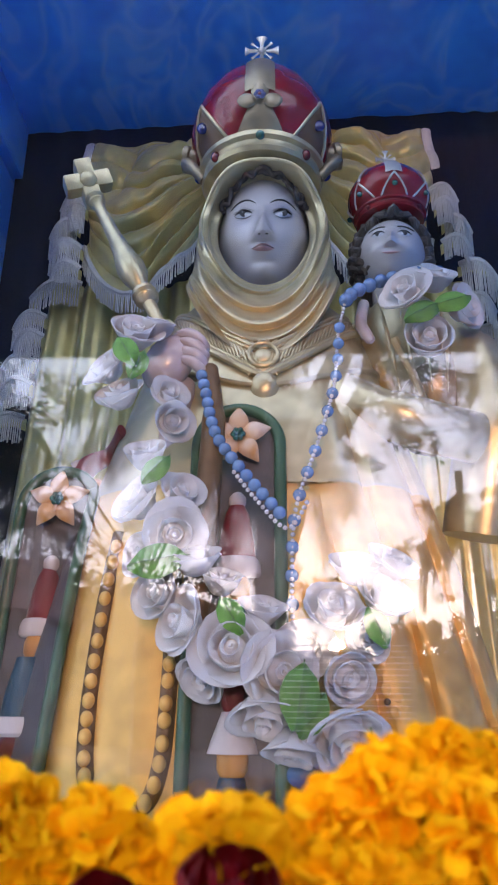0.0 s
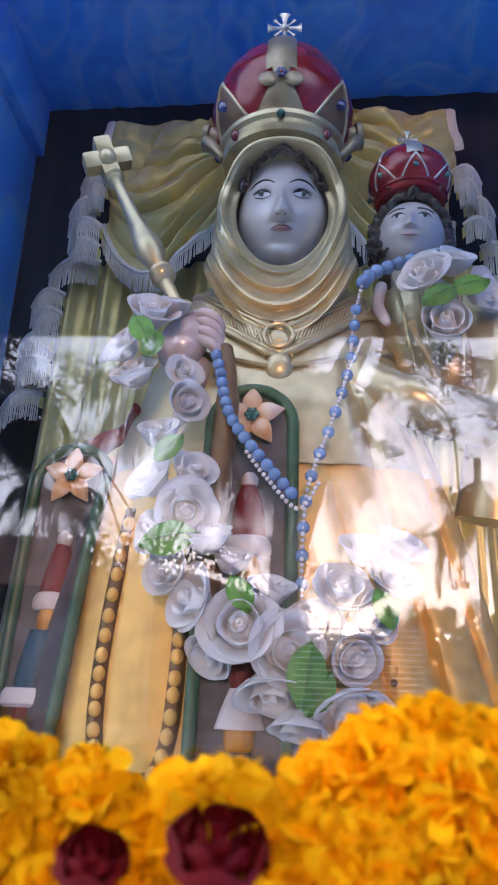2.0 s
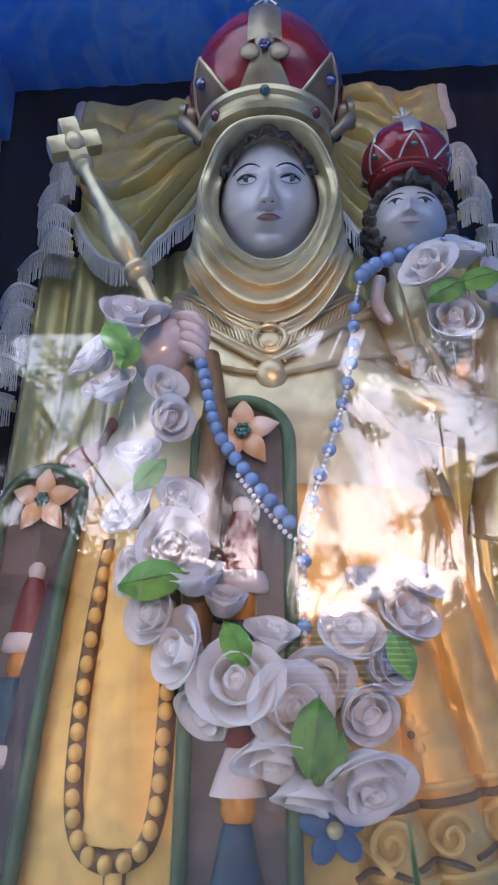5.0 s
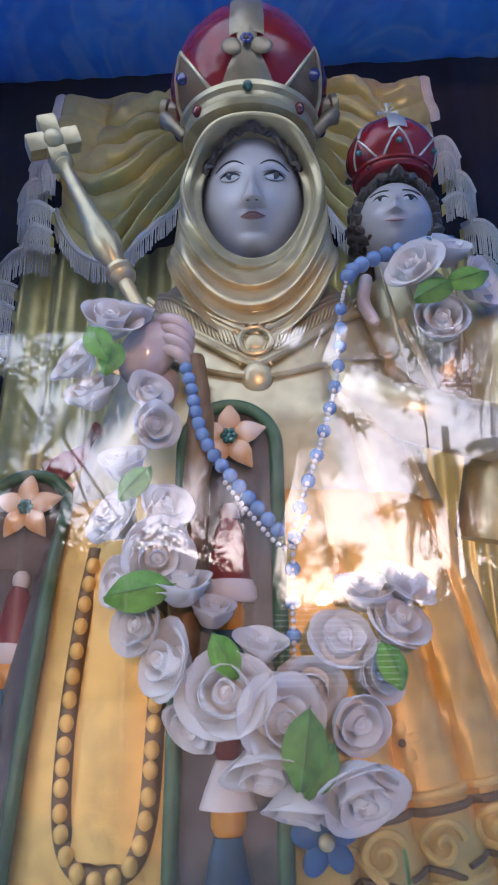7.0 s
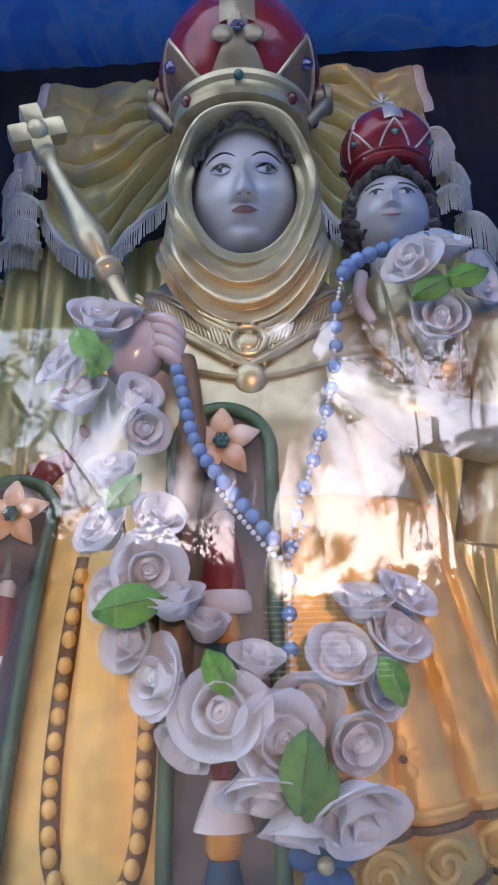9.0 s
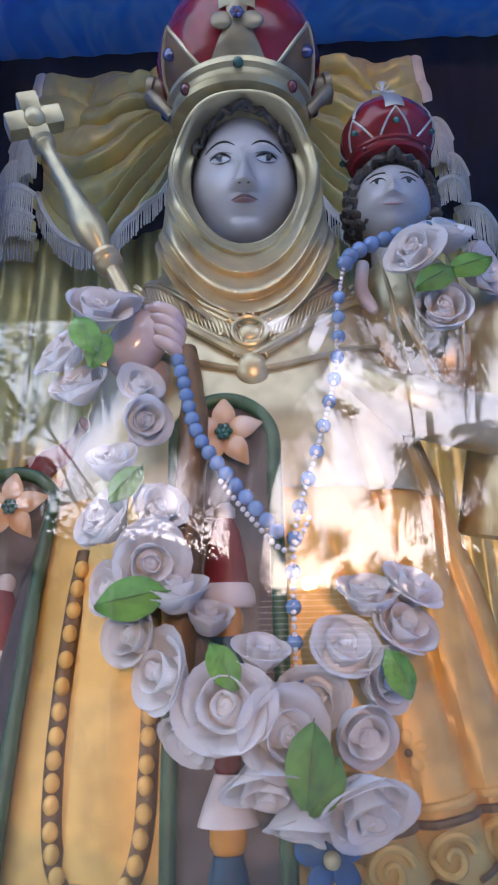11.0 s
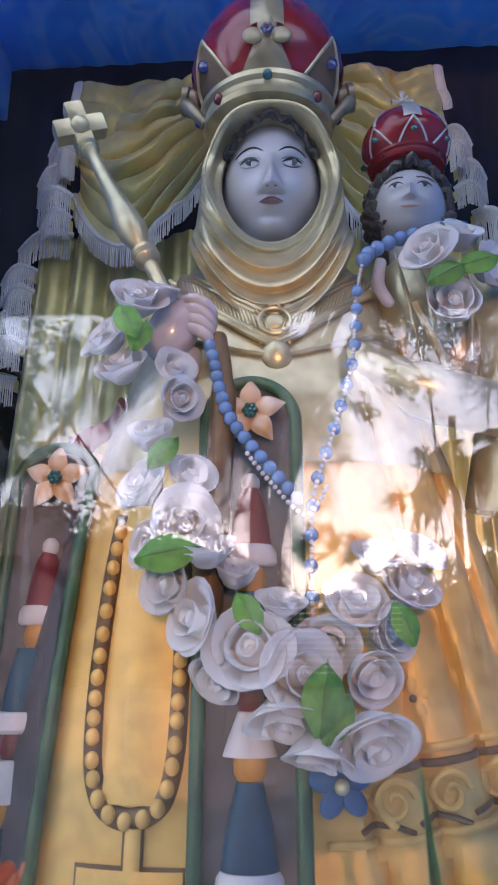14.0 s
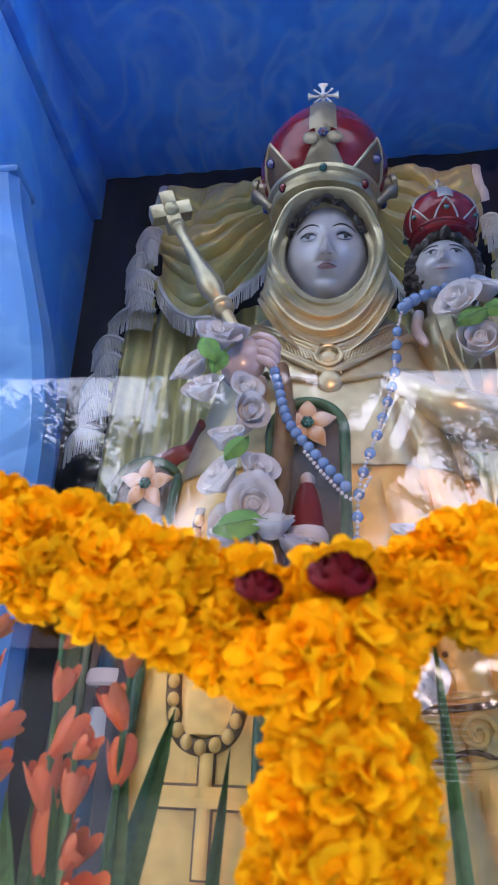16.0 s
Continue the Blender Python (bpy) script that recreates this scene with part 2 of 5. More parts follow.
    def mesh(self, name, smooth=True):
        me = bpy.data.meshes.new(name)
        me.from_pydata([tuple(p) for p in self.v], [], self.f)
        for m in self.mats:
            me.materials.append(m)
        me.polygons.foreach_set("material_index", self.s)
        me.polygons.foreach_set("use_smooth", [smooth] * len(self.f))
        me.update()
        bm = bmesh.new()
        bm.from_mesh(me)
        bmesh.ops.recalc_face_normals(bm, faces=bm.faces[:])
        bm.to_mesh(me)
        bm.free()
        if smooth:
            me.set_sharp_from_angle(angle=radians(42))
        return me

    def thing(self, name, label, category, group="", kind="", smooth=True):
        return tagged(new(name, self.mesh(name, smooth)), label, category, group, kind)

    def part(self, name, parent, label="", smooth=True, kind=""):
        ob = new(name, self.mesh(name, smooth))
        ob.parent = parent
        return tagged(ob, label, kind=kind)


def holder(name, label, category, at=(0, 0, 0), group="", kind=""):
    ob = new(name)
    ob.matrix_world = pose(*at)
    return tagged(ob, label, category, group, kind)


def child(name, me, parent, m, label=""):
    ob = new(name, me)
    ob.parent = parent
    ob.matrix_basis = m
    return tagged(ob, label)


def smooth_line(pts, n=8):
    """Points on a smooth line through pts."""
    pts = [Vector(p) for p in pts]
    out = []
    for i in range(len(pts) - 1):
        a, b, c, d = pts[max(i - 1, 0)], pts[i], pts[i + 1], pts[min(i + 2, len(pts) - 1)]
        for k in range(n):
            t = k / n
            out.append(0.5 * (2 * b + (c - a) * t + (2 * a - 5 * b + 4 * c - d) * t * t + (3 * b - a - 3 * c + d) * t ** 3))
    out.append(pts[-1])
    return out


def bump(x, c, w):
    return math.exp(-((x - c) / w) ** 2)


def step(a, b, x):
    t = min(1, max(0, (x - a) / (b - a)))
    return t * t * (3 - 2 * t)


# ---- setting ----
GLASS_Y, BACK_Y, FLOOR_Z, CEIL_Z, WALL_X = -0.735, 0.66, 0.85, 3.0, -0.70
Shape().grid(lambda u, v: ((u - 0.5) * 800, -500 + 800 * v, 0.0), 40, 40, EARTH).thing("ground", "dry brown earth ground reaching the horizon", "ground", kind="structure")
# Unseen pale slab, added to bounce sky light up at the ceiling.
Shape().box((-3.2, -2.75, 0.0), (3.2, -0.81, 0.03), BOUNCE_PALE, 0.006).thing("bounce_slab", "unseen pale slab added to bounce light into the niche", "paving", kind="structure")
# The plinth's top is out of view; its white throws light upward.
Shape().box((-1.3, -0.80, 0.004), (1.3, 0.80, FLOOR_Z), BOUNCE_WHITE, 0.01).thing("floor", "raised unseen plinth that carries the statue, white to bounce light", "plinth", kind="structure")
Shape().box((-1.3, BACK_Y + 0.02, FLOOR_Z), (1.3, BACK_Y + 0.14, 3.3), BLUE).thing("wall_north", "blue glossy painted wall behind the statue", "wall", kind="structure")
w = Shape()
w.box((WALL_X - 0.15, -0.24, FLOOR_Z), (WALL_X, BACK_Y + 0.018, 2.816), BLUE, 0.004)
w.box((WALL_X - 0.15, -0.24, 2.833), (WALL_X + 0.020, BACK_Y + 0.018, CEIL_Z), BLUE, 0.004)
w.thing("wall_west", "unseen blue side wall, lengthened to block light from the right with a horizontal joint", "wall", kind="structure")
# Out of view; runs forward past the glass to cut light from the right.
Shape().box((1.07, -1.70, 0.03), (1.2, BACK_Y + 0.018, CEIL_Z), BLUE).thing("wall_east", "unseen blue side wall, lengthened to block light from the right", "wall", kind="structure")


def ceiling_height(u, v):
    x, y = -0.85 + 2.05 * u, -0.17 + 0.95 * v
    dab = noise.noise((x * 7, y * 5, 1.3)) * 0.006 + noise.noise((x * 17, y * 11, 4.1)) * 0.003
    return (x, y, CEIL_Z + 0.03 * (x + 0.7) + dab)


c = Shape().grid(ceiling_height, 70, 60, BLUE)
c.box((-0.85, -0.17, 3.08), (1.2, 0.80, 3.2), GREY_PLASTER)
# Unseen slab added over the right half to shut out light from above.
c.box((-0.05, -0.69, 3.06), (1.2, -0.175, 3.2), GREY_PLASTER)
c.thing("ceiling", "blue glossy painted ceiling with rough brush marks", "ceiling", kind="structure")


def pier_edge(z):
    return -0.388 - 0.125 * step(1.66, 2.30, z) ** 1.2


p = Shape()
rows = [FLOOR_Z + (2.20 - FLOOR_Z) * i / 40 for i in range(41)]
pv, pf = [], []
for z in rows:
    e = pier_edge(z)
    for q in ((-0.698, -0.12), (e - 0.014, -0.12), (e, -0.134), (e, -0.186), (e - 0.014, -0.20), (-0.698, -0.20)):
        pv.append((q[0], q[1], z))
for i in range(40):
    for k in range(6):
        pf.append((i * 6 + k, i * 6 + (k + 1) % 6, i * 6 + 6 + (k + 1) % 6, i * 6 + 6 + k))
pf.append(tuple(range(240, 246)))
p.add(pv, pf, BLUE_LIGHT)
p.box((-0.698, -0.202, 2.20), (pier_edge(2.20) + 0.002, -0.118, 2.216), BLUE_LIGHT, 0.006)
p.thing("pier", "light blue painted pier with a flat top", "pier", kind="structure")

pane = Shape().box((-0.98, GLASS_Y - 0.003, FLOOR_Z + 0.03), (0.98, GLASS_Y + 0.003, CEIL_Z - 0.02), GLASS)
win = holder("window_1", "large clear glass pane that mirrors the evening sky", "window", (0, GLASS_Y, FLOOR_Z), kind="structure")
pane_ob = pane.part("pane", win)
pane_ob.matrix_parent_inverse = win.matrix_world.inverted()
pane_ob.visible_shadow = False
# Unseen panes over openings added at left and top to admit sky light.
for px in (-1.02,):
    added_side_pane = Shape().box((px - 0.003, GLASS_Y + 0.032, FLOOR_Z + 0.004), (px + 0.003, -0.25, CEIL_Z - 0.02), GLASS).part("added_side_pane", win)
    added_side_pane.matrix_parent_inverse = win.matrix_world.inverted()
    added_side_pane.visible_shadow = False
added_top_pane = Shape().box((-1.02, GLASS_Y + 0.032, CEIL_Z + 0.03), (-0.06, -0.18, CEIL_Z + 0.036), GLASS).part("added_roof_pane", win)
added_top_pane.matrix_parent_inverse = win.matrix_world.inverted()
added_top_pane.visible_shadow = False
fr = Shape()
fr.box((-1.06, GLASS_Y - 0.03, FLOOR_Z), (-0.98, GLASS_Y + 0.03, CEIL_Z + 0.02), BLUE_LIGHT, 0.004)
fr.box((0.98, GLASS_Y - 0.03, FLOOR_Z), (1.06, GLASS_Y + 0.03, CEIL_Z + 0.02), BLUE_LIGHT, 0.004)
fr.box((-0.98, GLASS_Y - 0.03, FLOOR_Z), (0.98, GLASS_Y + 0.03, FLOOR_Z + 0.03), BLUE_LIGHT, 0.004)
fr_ob = fr.part("window_frame", win)
fr_ob.matrix_parent_inverse = win.matrix_world.inverted()

# dark ribbed awning that slopes down over the viewer; its front edge cuts off the sky
AWNING = mat("dark_sheet_metal", (0.028, 0.030, 0.034), 0.6, 0.0, 0.25, 6, 0.2, 20)
r = Shape().grid(lambda u, v: (-1.15 + 2.20 * u, -1.15 - 0.82 * v, 2.74 - 0.54 * v + 0.012 * (1 - v) * math.sin(u * 2.20 * 2 * math.pi / 0.15)), 200, 3, AWNING)
r.thing("awning", "dark ribbed sheet awning over the front of the niche", "awning", kind="structure")
for x in (-1.1, 1.0):
    Shape().box((x - 0.03, -1.93, 0.0), (x + 0.03, -1.87, 2.24), CONCRETE, 0.004).thing("awning_post", "slim grey post under the awning", "post", "awning posts", "structure")


# ---- statue ----
PROFILE = [(0.85, 0.40, 0.25, 0.03), (1.30, 0.335, 0.21, 0.03), (1.45, 0.305, 0.195, 0.03), (1.60, 0.27, 0.175, 0.03), (1.80, 0.205, 0.145, 0.03), (1.90, 0.178, 0.12, 0.04), (1.98, 0.155, 0.10, 0.05), (2.03, 0.125, 0.075, 0.06), (2.07, 0.07, 0.06, 0.07)]


def girth(z):
    for a, b in zip(PROFILE, PROFILE[1:]):
        if z <= b[0]:
            t = max(0, (z - a[0]) / (b[0] - a[0]))
            return [a[i] + (b[i] - a[i]) * t for i in (1, 2, 3)]
    return PROFILE[-1][1:]


def pleat(x, z):
    """Depth of the robe's slanting pleats on the child's side."""
    if x < 0.06 or z > 1.9:
        return 0.0
    s = (x + 0.24 * (z - 1.4) - 0.142) / 0.064
    t = s - math.floor(s)
    return 0.014 * step(0.06, 0.10, x) * (1 - step(1.75, 1.9, z)) * (bump(t, 0.0, 0.10) + bump(t, 1.0, 0.10) - 0.35 * math.sin(math.pi * t))


def front(x, z):
    """The robe's front surface: y at x and z."""
    rx, ry, cy = girth(z)
    q = min(1, abs(x) / rx)
    return cy - ry * (1 - q ** 2.6) ** (1 / 2.6) + pleat(x, z)


def on_robe(x, z, off=0.0):
    return Vector((x, front(x, z) - off, z))


st = Shape()


def robe(u, v):
    z = 0.85 + 1.22 * v
    rx, ry, cy = girth(z)
    a = 2 * math.pi * u
    ca, sa = math.cos(a), math.sin(a)
    x = rx * math.copysign(abs(ca) ** (2 / 2.6), ca)
    y = cy + ry * math.copysign(abs(sa) ** (2 / 2.6), sa)
    return (x, y + (pleat(x, z) if sa < 0 else 0), z)


st.grid(robe, 220, 90, GOLD_WARM, True)
# shoulder mantle of paler gold over the upper body
st.grid(lambda u, v: (lambda z, x: on_robe(x, z, 0.006))(1.70 + 0.335 * v, (u - 0.5) * 1.94 * girth(1.70 + 0.335 * v)[0]), 60, 24, GOLD)


# head: face with brow, nose, lips, chin
def face(u, v):
    a, b = math.pi * (u - 0.5) * 1.25, math.pi * (v - 0.5)
    x, z = 0.080 * max(0.0, math.cos(b)) ** (0.66 if b > 0 else 1.0) * math.sin(a), (0.126 if b > 0 else 0.114) * math.sin(b)
    y = -0.084 * (max(0.0, math.cos(b)) ** (0.6 if b > 0 else 1.0)) * math.cos(a)
    jaw = 1 - 0.17 * step(0.01, -0.10, z)
    x *= jaw
    d = 0.0
    d += 0.0215 * bump(x, 0, 0.0080 + 0.0052 * step(0.0, -0.028, z)) * (0.25 * step(0.040, 0.015, z) + 0.75 * step(0.022, -0.022, z)) * step(-0.0375, -0.0315, z)
    d += 0.005 * bump(x, 0, 0.016) * bump(z, -0.006, 0.03)
    for sx in (-1, 1):
        d -= 0.0075 * bump(x, sx * 0.0325, 0.017) * bump(z, 0.021, 0.0125)
        d += 0.0045 * bump(x, sx * 0.0325, 0.012) * bump(z, 0.021, 0.007)
        d += 0.004 * bump(x, sx * 0.036, 0.022) * bump(z, -0.018, 0.022)
        d += 0.003 * bump(x, sx * 0.032, 0.020) * bump(z, 0.043, 0.008)
        d += 0.0070 * bump(x, sx * 0.0128, 0.0050) * bump(z, -0.0285, 0.006)
    d += 0.0075 * bump(x, 0, 0.015) * bump(z, -0.047, 0.009)
    d -= 0.0030 * bump(x, 0, 0.004) * bump(z, -0.038, 0.005)
    d -= 0.0045 * bump(x, 0, 0.017) * bump(z, -0.064, 0.006)
    d += 0.008 * bump(x, 0, 0.020) * bump(z, -0.082, 0.013)
    return (x + 0.004, 0.070 + y - d, 2.178 + z)


def face_point(x, z, off=0.0):
    """A point just proud of the face."""
    b = math.asin(max(-1, min(1, (z - 2.178) / (0.126 if z > 2.178 else 0.114))))
    jaw = 1 - 0.17 * step(0.01, -0.10, z - 2.178)
    s = max(-0.99, min(0.99, (x - 0.004) / (0.080 * max(1e-6, math.cos(b)) ** (0.66 if b > 0 else 1.0) * jaw)))
    q = face(math.asin(s) / (math.pi * 1.25) + 0.5, b / math.pi + 0.5)
    return Vector((q[0], q[1] - off, q[2]))


st.grid(face, 130, 160, SKIN)
for sx in (-1, 1):
    ex = 0.0365 if sx > 0 else -0.0285
    out = lambda q: sx * 0.0032 * q
    up_z = lambda q: 2.1980 + out(q) + 0.0080 * max(0.0, 1 - q * q) ** 0.8
    low_z = lambda q: 2.1972 + out(q) - 0.0050 * max(0.0, 1 - q * q) ** 0.8
    st.grid(lambda u, v: face_point(ex + (2 * u - 1) * 0.0138, low_z(2 * u - 1) + (up_z(2 * u - 1) - low_z(2 * u - 1)) * v, 0.0008 + 0.0030 * math.sin(math.pi * u) * math.sin(math.pi * (0.15 + 0.7 * v))), 18, 10, EYE_WHITE)
    eye_c = face_point(ex + 0.0006, 2.2000, 0.0036)
    st.ball(eye_c, (0.0066, 0.0009, 0.0064), IRIS, 18, 8)
    st.ball(eye_c + Vector((0, -0.0007, 0)), (0.0028, 0.0006, 0.0029), INK, 12, 6)
    # White dot paints a catchlight on the iris.
    st.ball(eye_c + Vector((-0.0020, -0.0011, 0.0022)), (0.0011, 0.0004, 0.0011), EYE_WHITE, 8, 6)
    st.tube([face_point(ex + q * 0.0150, up_z(q) + 0.0004, 0.0034) for q in [k / 8 - 1 for k in range(17)]], [0.0007 + 0.0016 * math.sin(math.pi * k / 16) for k in range(17)], INK, 6)
    st.tube([face_point(ex + q * 0.0136, low_z(q) - 0.0003, 0.0014) for q in [k / 6 - 1 for k in range(13)]], 0.0005, HAIR, 5)
    st.tube([face_point(ex + q * 0.0170, up_z(q * 0.9) + 0.0050, 0.0010) for q in [k / 6 - 1 for k in range(13)]], 0.0005, HAIR, 5)
    brow = [face_point(ex + sx * (-0.0205 + 0.042 * k / 12), 2.2085 + 0.0130 * math.sin(math.pi * (0.20 + 0.68 * k / 12)) + 0.0050 * k / 12 + 0.0025 * math.sin(math.pi * k / 12), 0.0006) for k in range(13)]
    st.tube(brow, [0.0005 + 0.0013 * math.sin(math.pi * (k + 0.8) / 14) for k in range(13)], INK, 6)
    # Dark ball stands in for the shade inside each nostril.
    st.ball(face_point(0.004 + sx * 0.0060, 2.1448, -0.0004), (0.0026, 0.0016, 0.0012), HAIR, 10, 6)
for k0, h in ((0, 0.0054), (1, -0.0066)):
    def lip(u, v, h=h):
        x = 0.004 + (u - 0.5) * 0.035
        w0 = math.sin(math.pi * u) ** 0.7
        cup = 0.0012 * bump(u, 0.5, 0.07) if h > 0 else 0
        z = 2.1310 + (h - cup) * w0 * v
        q = face_point(x, z, 0.0006 + (0.0026 if h > 0 else 0.0048) * math.sin(math.pi * min(v, 0.98)) * w0)
        return q
    st.grid(lip, 24, 6, LIPS)
st.tube([face_point(0.004 + (k / 8 - 1) * 0.0182, 2.1311, 0.0018) for k in range(17)], 0.0006, HAIR, 5)

# curls along the hairline
for i in range(4):
    wave = []
    for k in range(61):
        a = math.pi * (0.13 + 0.74 * k / 60)
        wob = 0.0030 * math.sin(17 * a + 1.9 * i) + 0.0016 * math.sin(31 * a + i)
        rr = 0.0645 + 0.0045 * i + wob
        wave.append((0.004 + rr * 1.10 * math.copysign(abs(math.cos(a)) ** 0.80, math.cos(a)), -0.022 + 0.005 * i + 0.040 * abs(math.cos(a)) + 0.003 * math.sin(23 * a + 2 * i), 2.188 + (0.0880 + 0.0042 * i + 1.4 * wob) * math.sin(a)))
    st.tube(wave, 0.0040, HAIR, 7)

# veil round the face, with folds that gather under the chin
def ramp_at(v, rows):
    """A smooth reading between rows of (place, value)."""
    for (a, p), (b, q) in zip(rows, rows[1:]):
        if v <= b:
            return p + (q - p) * step(a, b, v)
    return rows[-1][1]


def veil(u, v):
    a = 2 * math.pi * u
    ca, sa = math.cos(a), math.sin(a)
    low = step(0.30, -0.75, sa)
    wu = ramp_at(v, ((0, 0.076), (0.16, 0.090), (0.26, 0.102), (0.36, 0.108), (1.0, 0.114)))
    wl = 0.074 + 0.064 * v ** 0.9
    w = wu + (wl - wu) * low
    x = 0.004 + w * (math.copysign(abs(ca) ** 0.92, ca) if sa > 0 else ca)
    top = ramp_at(v, ((0, 0.098), (0.20, 0.106), (0.30, 0.110), (1.0, 0.150)))
    bot = 0.107 + 0.168 * v
    z = 2.178 + (top * sa ** 0.88 if sa > 0 else bot * sa)
    yu = ramp_at(v, ((0, 0.026), (0.22, 0.000), (0.30, 0.002), (0.42, 0.030), (1.0, 0.21)))
    yl = ramp_at(v, ((0, 0.004), (0.10, -0.010), (0.30, -0.038), (0.65, -0.066), (1.0, -0.078)))
    y = yu + (yl - yu) * low - 0.034 * step(0.35, 0.98, sa) * (1 - step(0.32, 0.7, v)) * step(0.02, 0.22, v)
    # crescent folds that start on one rim and die out before the other
    f = 4.6 * v ** 1.2 + 0.10 + 0.50 * ca + 0.20 * math.sin(2 * a + 0.6) + 0.12 * math.sin(7 * v)
    t = f - math.floor(f)
    k = math.floor(f)
    ridge = (t / 0.72 if t < 0.72 else (1 - t) / 0.28)
    ridge = ridge * ridge * (3 - 2 * ridge)
    fade = 0.50 + 0.50 * math.cos(a + 1.57 + 1.0 * math.sin(2.3 * k + 0.5))
    y -= 0.0165 * low * ridge * fade * step(0.04, 0.16, v)
    z -= 0.006 * low * ridge * fade
    if sa > -0.35:
        y -= 0.0045 * (1 - low) * math.sin(v * 34 + 2.4 * sa) * (1 - step(0.10, 0.22, v))
    return (x, y, z)


st.grid(veil, 180, 120, GOLD, True)
rim_pts = [Vector(veil(k / 96 * 0.5 + 0.0, 0.25)) for k in range(97)]
st.tube(rim_pts, [0.0015 + 0.0024 * math.sin(math.pi * k / 96) for k in range(97)], GOLD, 8)
st.ball((0.004, 0.15, 2.20), (0.104, 0.085, 0.14), GOLD, 26, 16)
st.ball((0.0, 0.092, 2.318), (0.1015, 0.094, 0.030), GOLD, 40, 20)
# embossed collar in a wide V with a round medallion
def collar(x, w):
    return 1.908 - w + 0.118 * (abs(x - 0.006) / 0.150) ** 1.2


for w, th in ((0.0, 0.0045), (0.009, 0.003), (0.040, 0.003), (0.049, 0.0055)):
    st.tube([on_robe(0.006 + 0.158 * q, collar(0.006 + 0.158 * q, w), 0.012) for q in [i / 30 - 1 for i in range(61)]], th, GOLD, 8)
for i in range(57):
    x = 0.006 + 0.150 * (i / 28 - 1)
    lean = 0.010 if x > 0.006 else -0.010
    p0, p1 = on_robe(x, collar(x, 0.012), 0.012), on_robe(x - lean, collar(x - lean, 0.038), 0.012)
    st.tube([p0, p0.lerp(p1, 0.4) + Vector((0, -0.003, 0)), p1], [0.0012, 0.0029, 0.0009], GOLD, 6)
for sg in (-1, 1):
    st.tube([on_robe(0.006 + sg * (0.012 + 0.20 * q), 1.845 + 0.075 * q ** 1.3, 0.010) for q in [i / 16 for i in range(17)]], 0.005, GOLD, 8)
med = on_robe(0.006, 1.893, 0.016)
rx90 = Euler((radians(78), 0, 0)).to_matrix()
st.ball(med, (0.013, 0.013, 0.004), GOLD, 20, 8, rx90)
for i in range(18):
    a = 2 * math.pi * i / 18
    st.tube([on_robe(0.006 + r * math.cos(a), 1.893 + r * math.sin(a), o) for r, o in ((0.024, 0.012), (0.031, 0.013), (0.039, 0.011))], [0.0020, 0.0040, 0.0012], GOLD, 6)
st.tube([med + rx90 @ Vector((0.020 * math.cos(a), 0.020 * math.sin(a), 0.003)) for a in [2 * math.pi * i / 24 for i in range(25)]], 0.0030, GOLD, 8)
st.ball(on_robe(0.008, 1.842, 0.008), (0.019, 0.010, 0.021), GOLD, 18, 12)

# hand that holds the staff, wrist and sleeve
hc = Vector((-0.108, -0.118, 1.875))
st.ball(hc + Vector((-0.012, -0.008, -0.006)), (0.032, 0.024, 0.043), HAND, 24, 14, Euler((0, radians(28), 0)).to_matrix())
for k in range(4):
    o = Vector((0.017 - 0.0005 * k, -0.004, 0.022 - 0.0132 * k))
    st.tube(smooth_line([hc + o + Vector(q) for q in ((-0.020, -0.006, 0.012), (-0.002, -0.018, 0.009), (0.013, -0.018, 0.001), (0.020, -0.007, -0.008), (0.014, 0.004, -0.011))], 5), [0.0040, 0.0052, 0.0062, 0.0070, 0.0074] + [0.0076] * 10 + [0.0072, 0.0067, 0.0060, 0.0052, 0.0044, 0.0028], HAND, 12)
st.tube(smooth_line([hc + Vector((0.0, 0.016, -0.025)), hc + Vector((-0.002, 0.01, -0.085)), hc + Vector((-0.02, 0.03, -0.16))], 5), [0.022] * 3 + [0.019] * 4 + [0.016] * 4, HAND, 12)
st.tube(smooth_line([(-0.065, -0.125, 1.86), (-0.055, -0.150, 1.78), (-0.060, -0.165, 1.66), (-0.070, -0.165, 1.52)], 6), [0.012] * 6 + [0.015] * 6 + [0.016] * 7, GOLD_DARK, 12)

# gold apron panel with a border of oval bosses and a cross below
border_ctrl = [(-0.170, 1.64), (-0.178, 1.58), (-0.184, 1.50), (-0.186, 1.43), (-0.183, 1.375), (-0.172, 1.345), (-0.152, 1.332), (-0.130, 1.333), (-0.110, 1.348), (-0.100, 1.385), (-0.097, 1.44), (-0.096, 1.50), (-0.098, 1.57), (-0.105, 1.64)]
border = smooth_line([on_robe(x, z, 0.0) for x, z in border_ctrl], 10)
st.tube([p + Vector((0, 0.004, 0)) for p in border], 0.0115, GOLD_DARK, 10)
run, last = 0.0, border[0]
for q in border[1:]:
    run += (q - last).length
    last = q
    if run > 0.0175:
        run = 0.0
        st.ball(on_robe(q.x, q.z, 0.008), (0.0074, 0.006, 0.0088), GOLD_WARM, 12, 8)
st.grid(lambda u, v: on_robe(-0.172 + 0.066 * u + 0.004 * math.sin(3 * v), 1.345 + 0.30 * v, 0.004 + 0.003 * math.sin(math.pi * u)), 12, 30, GOLD_WARM)
cx = -0.137
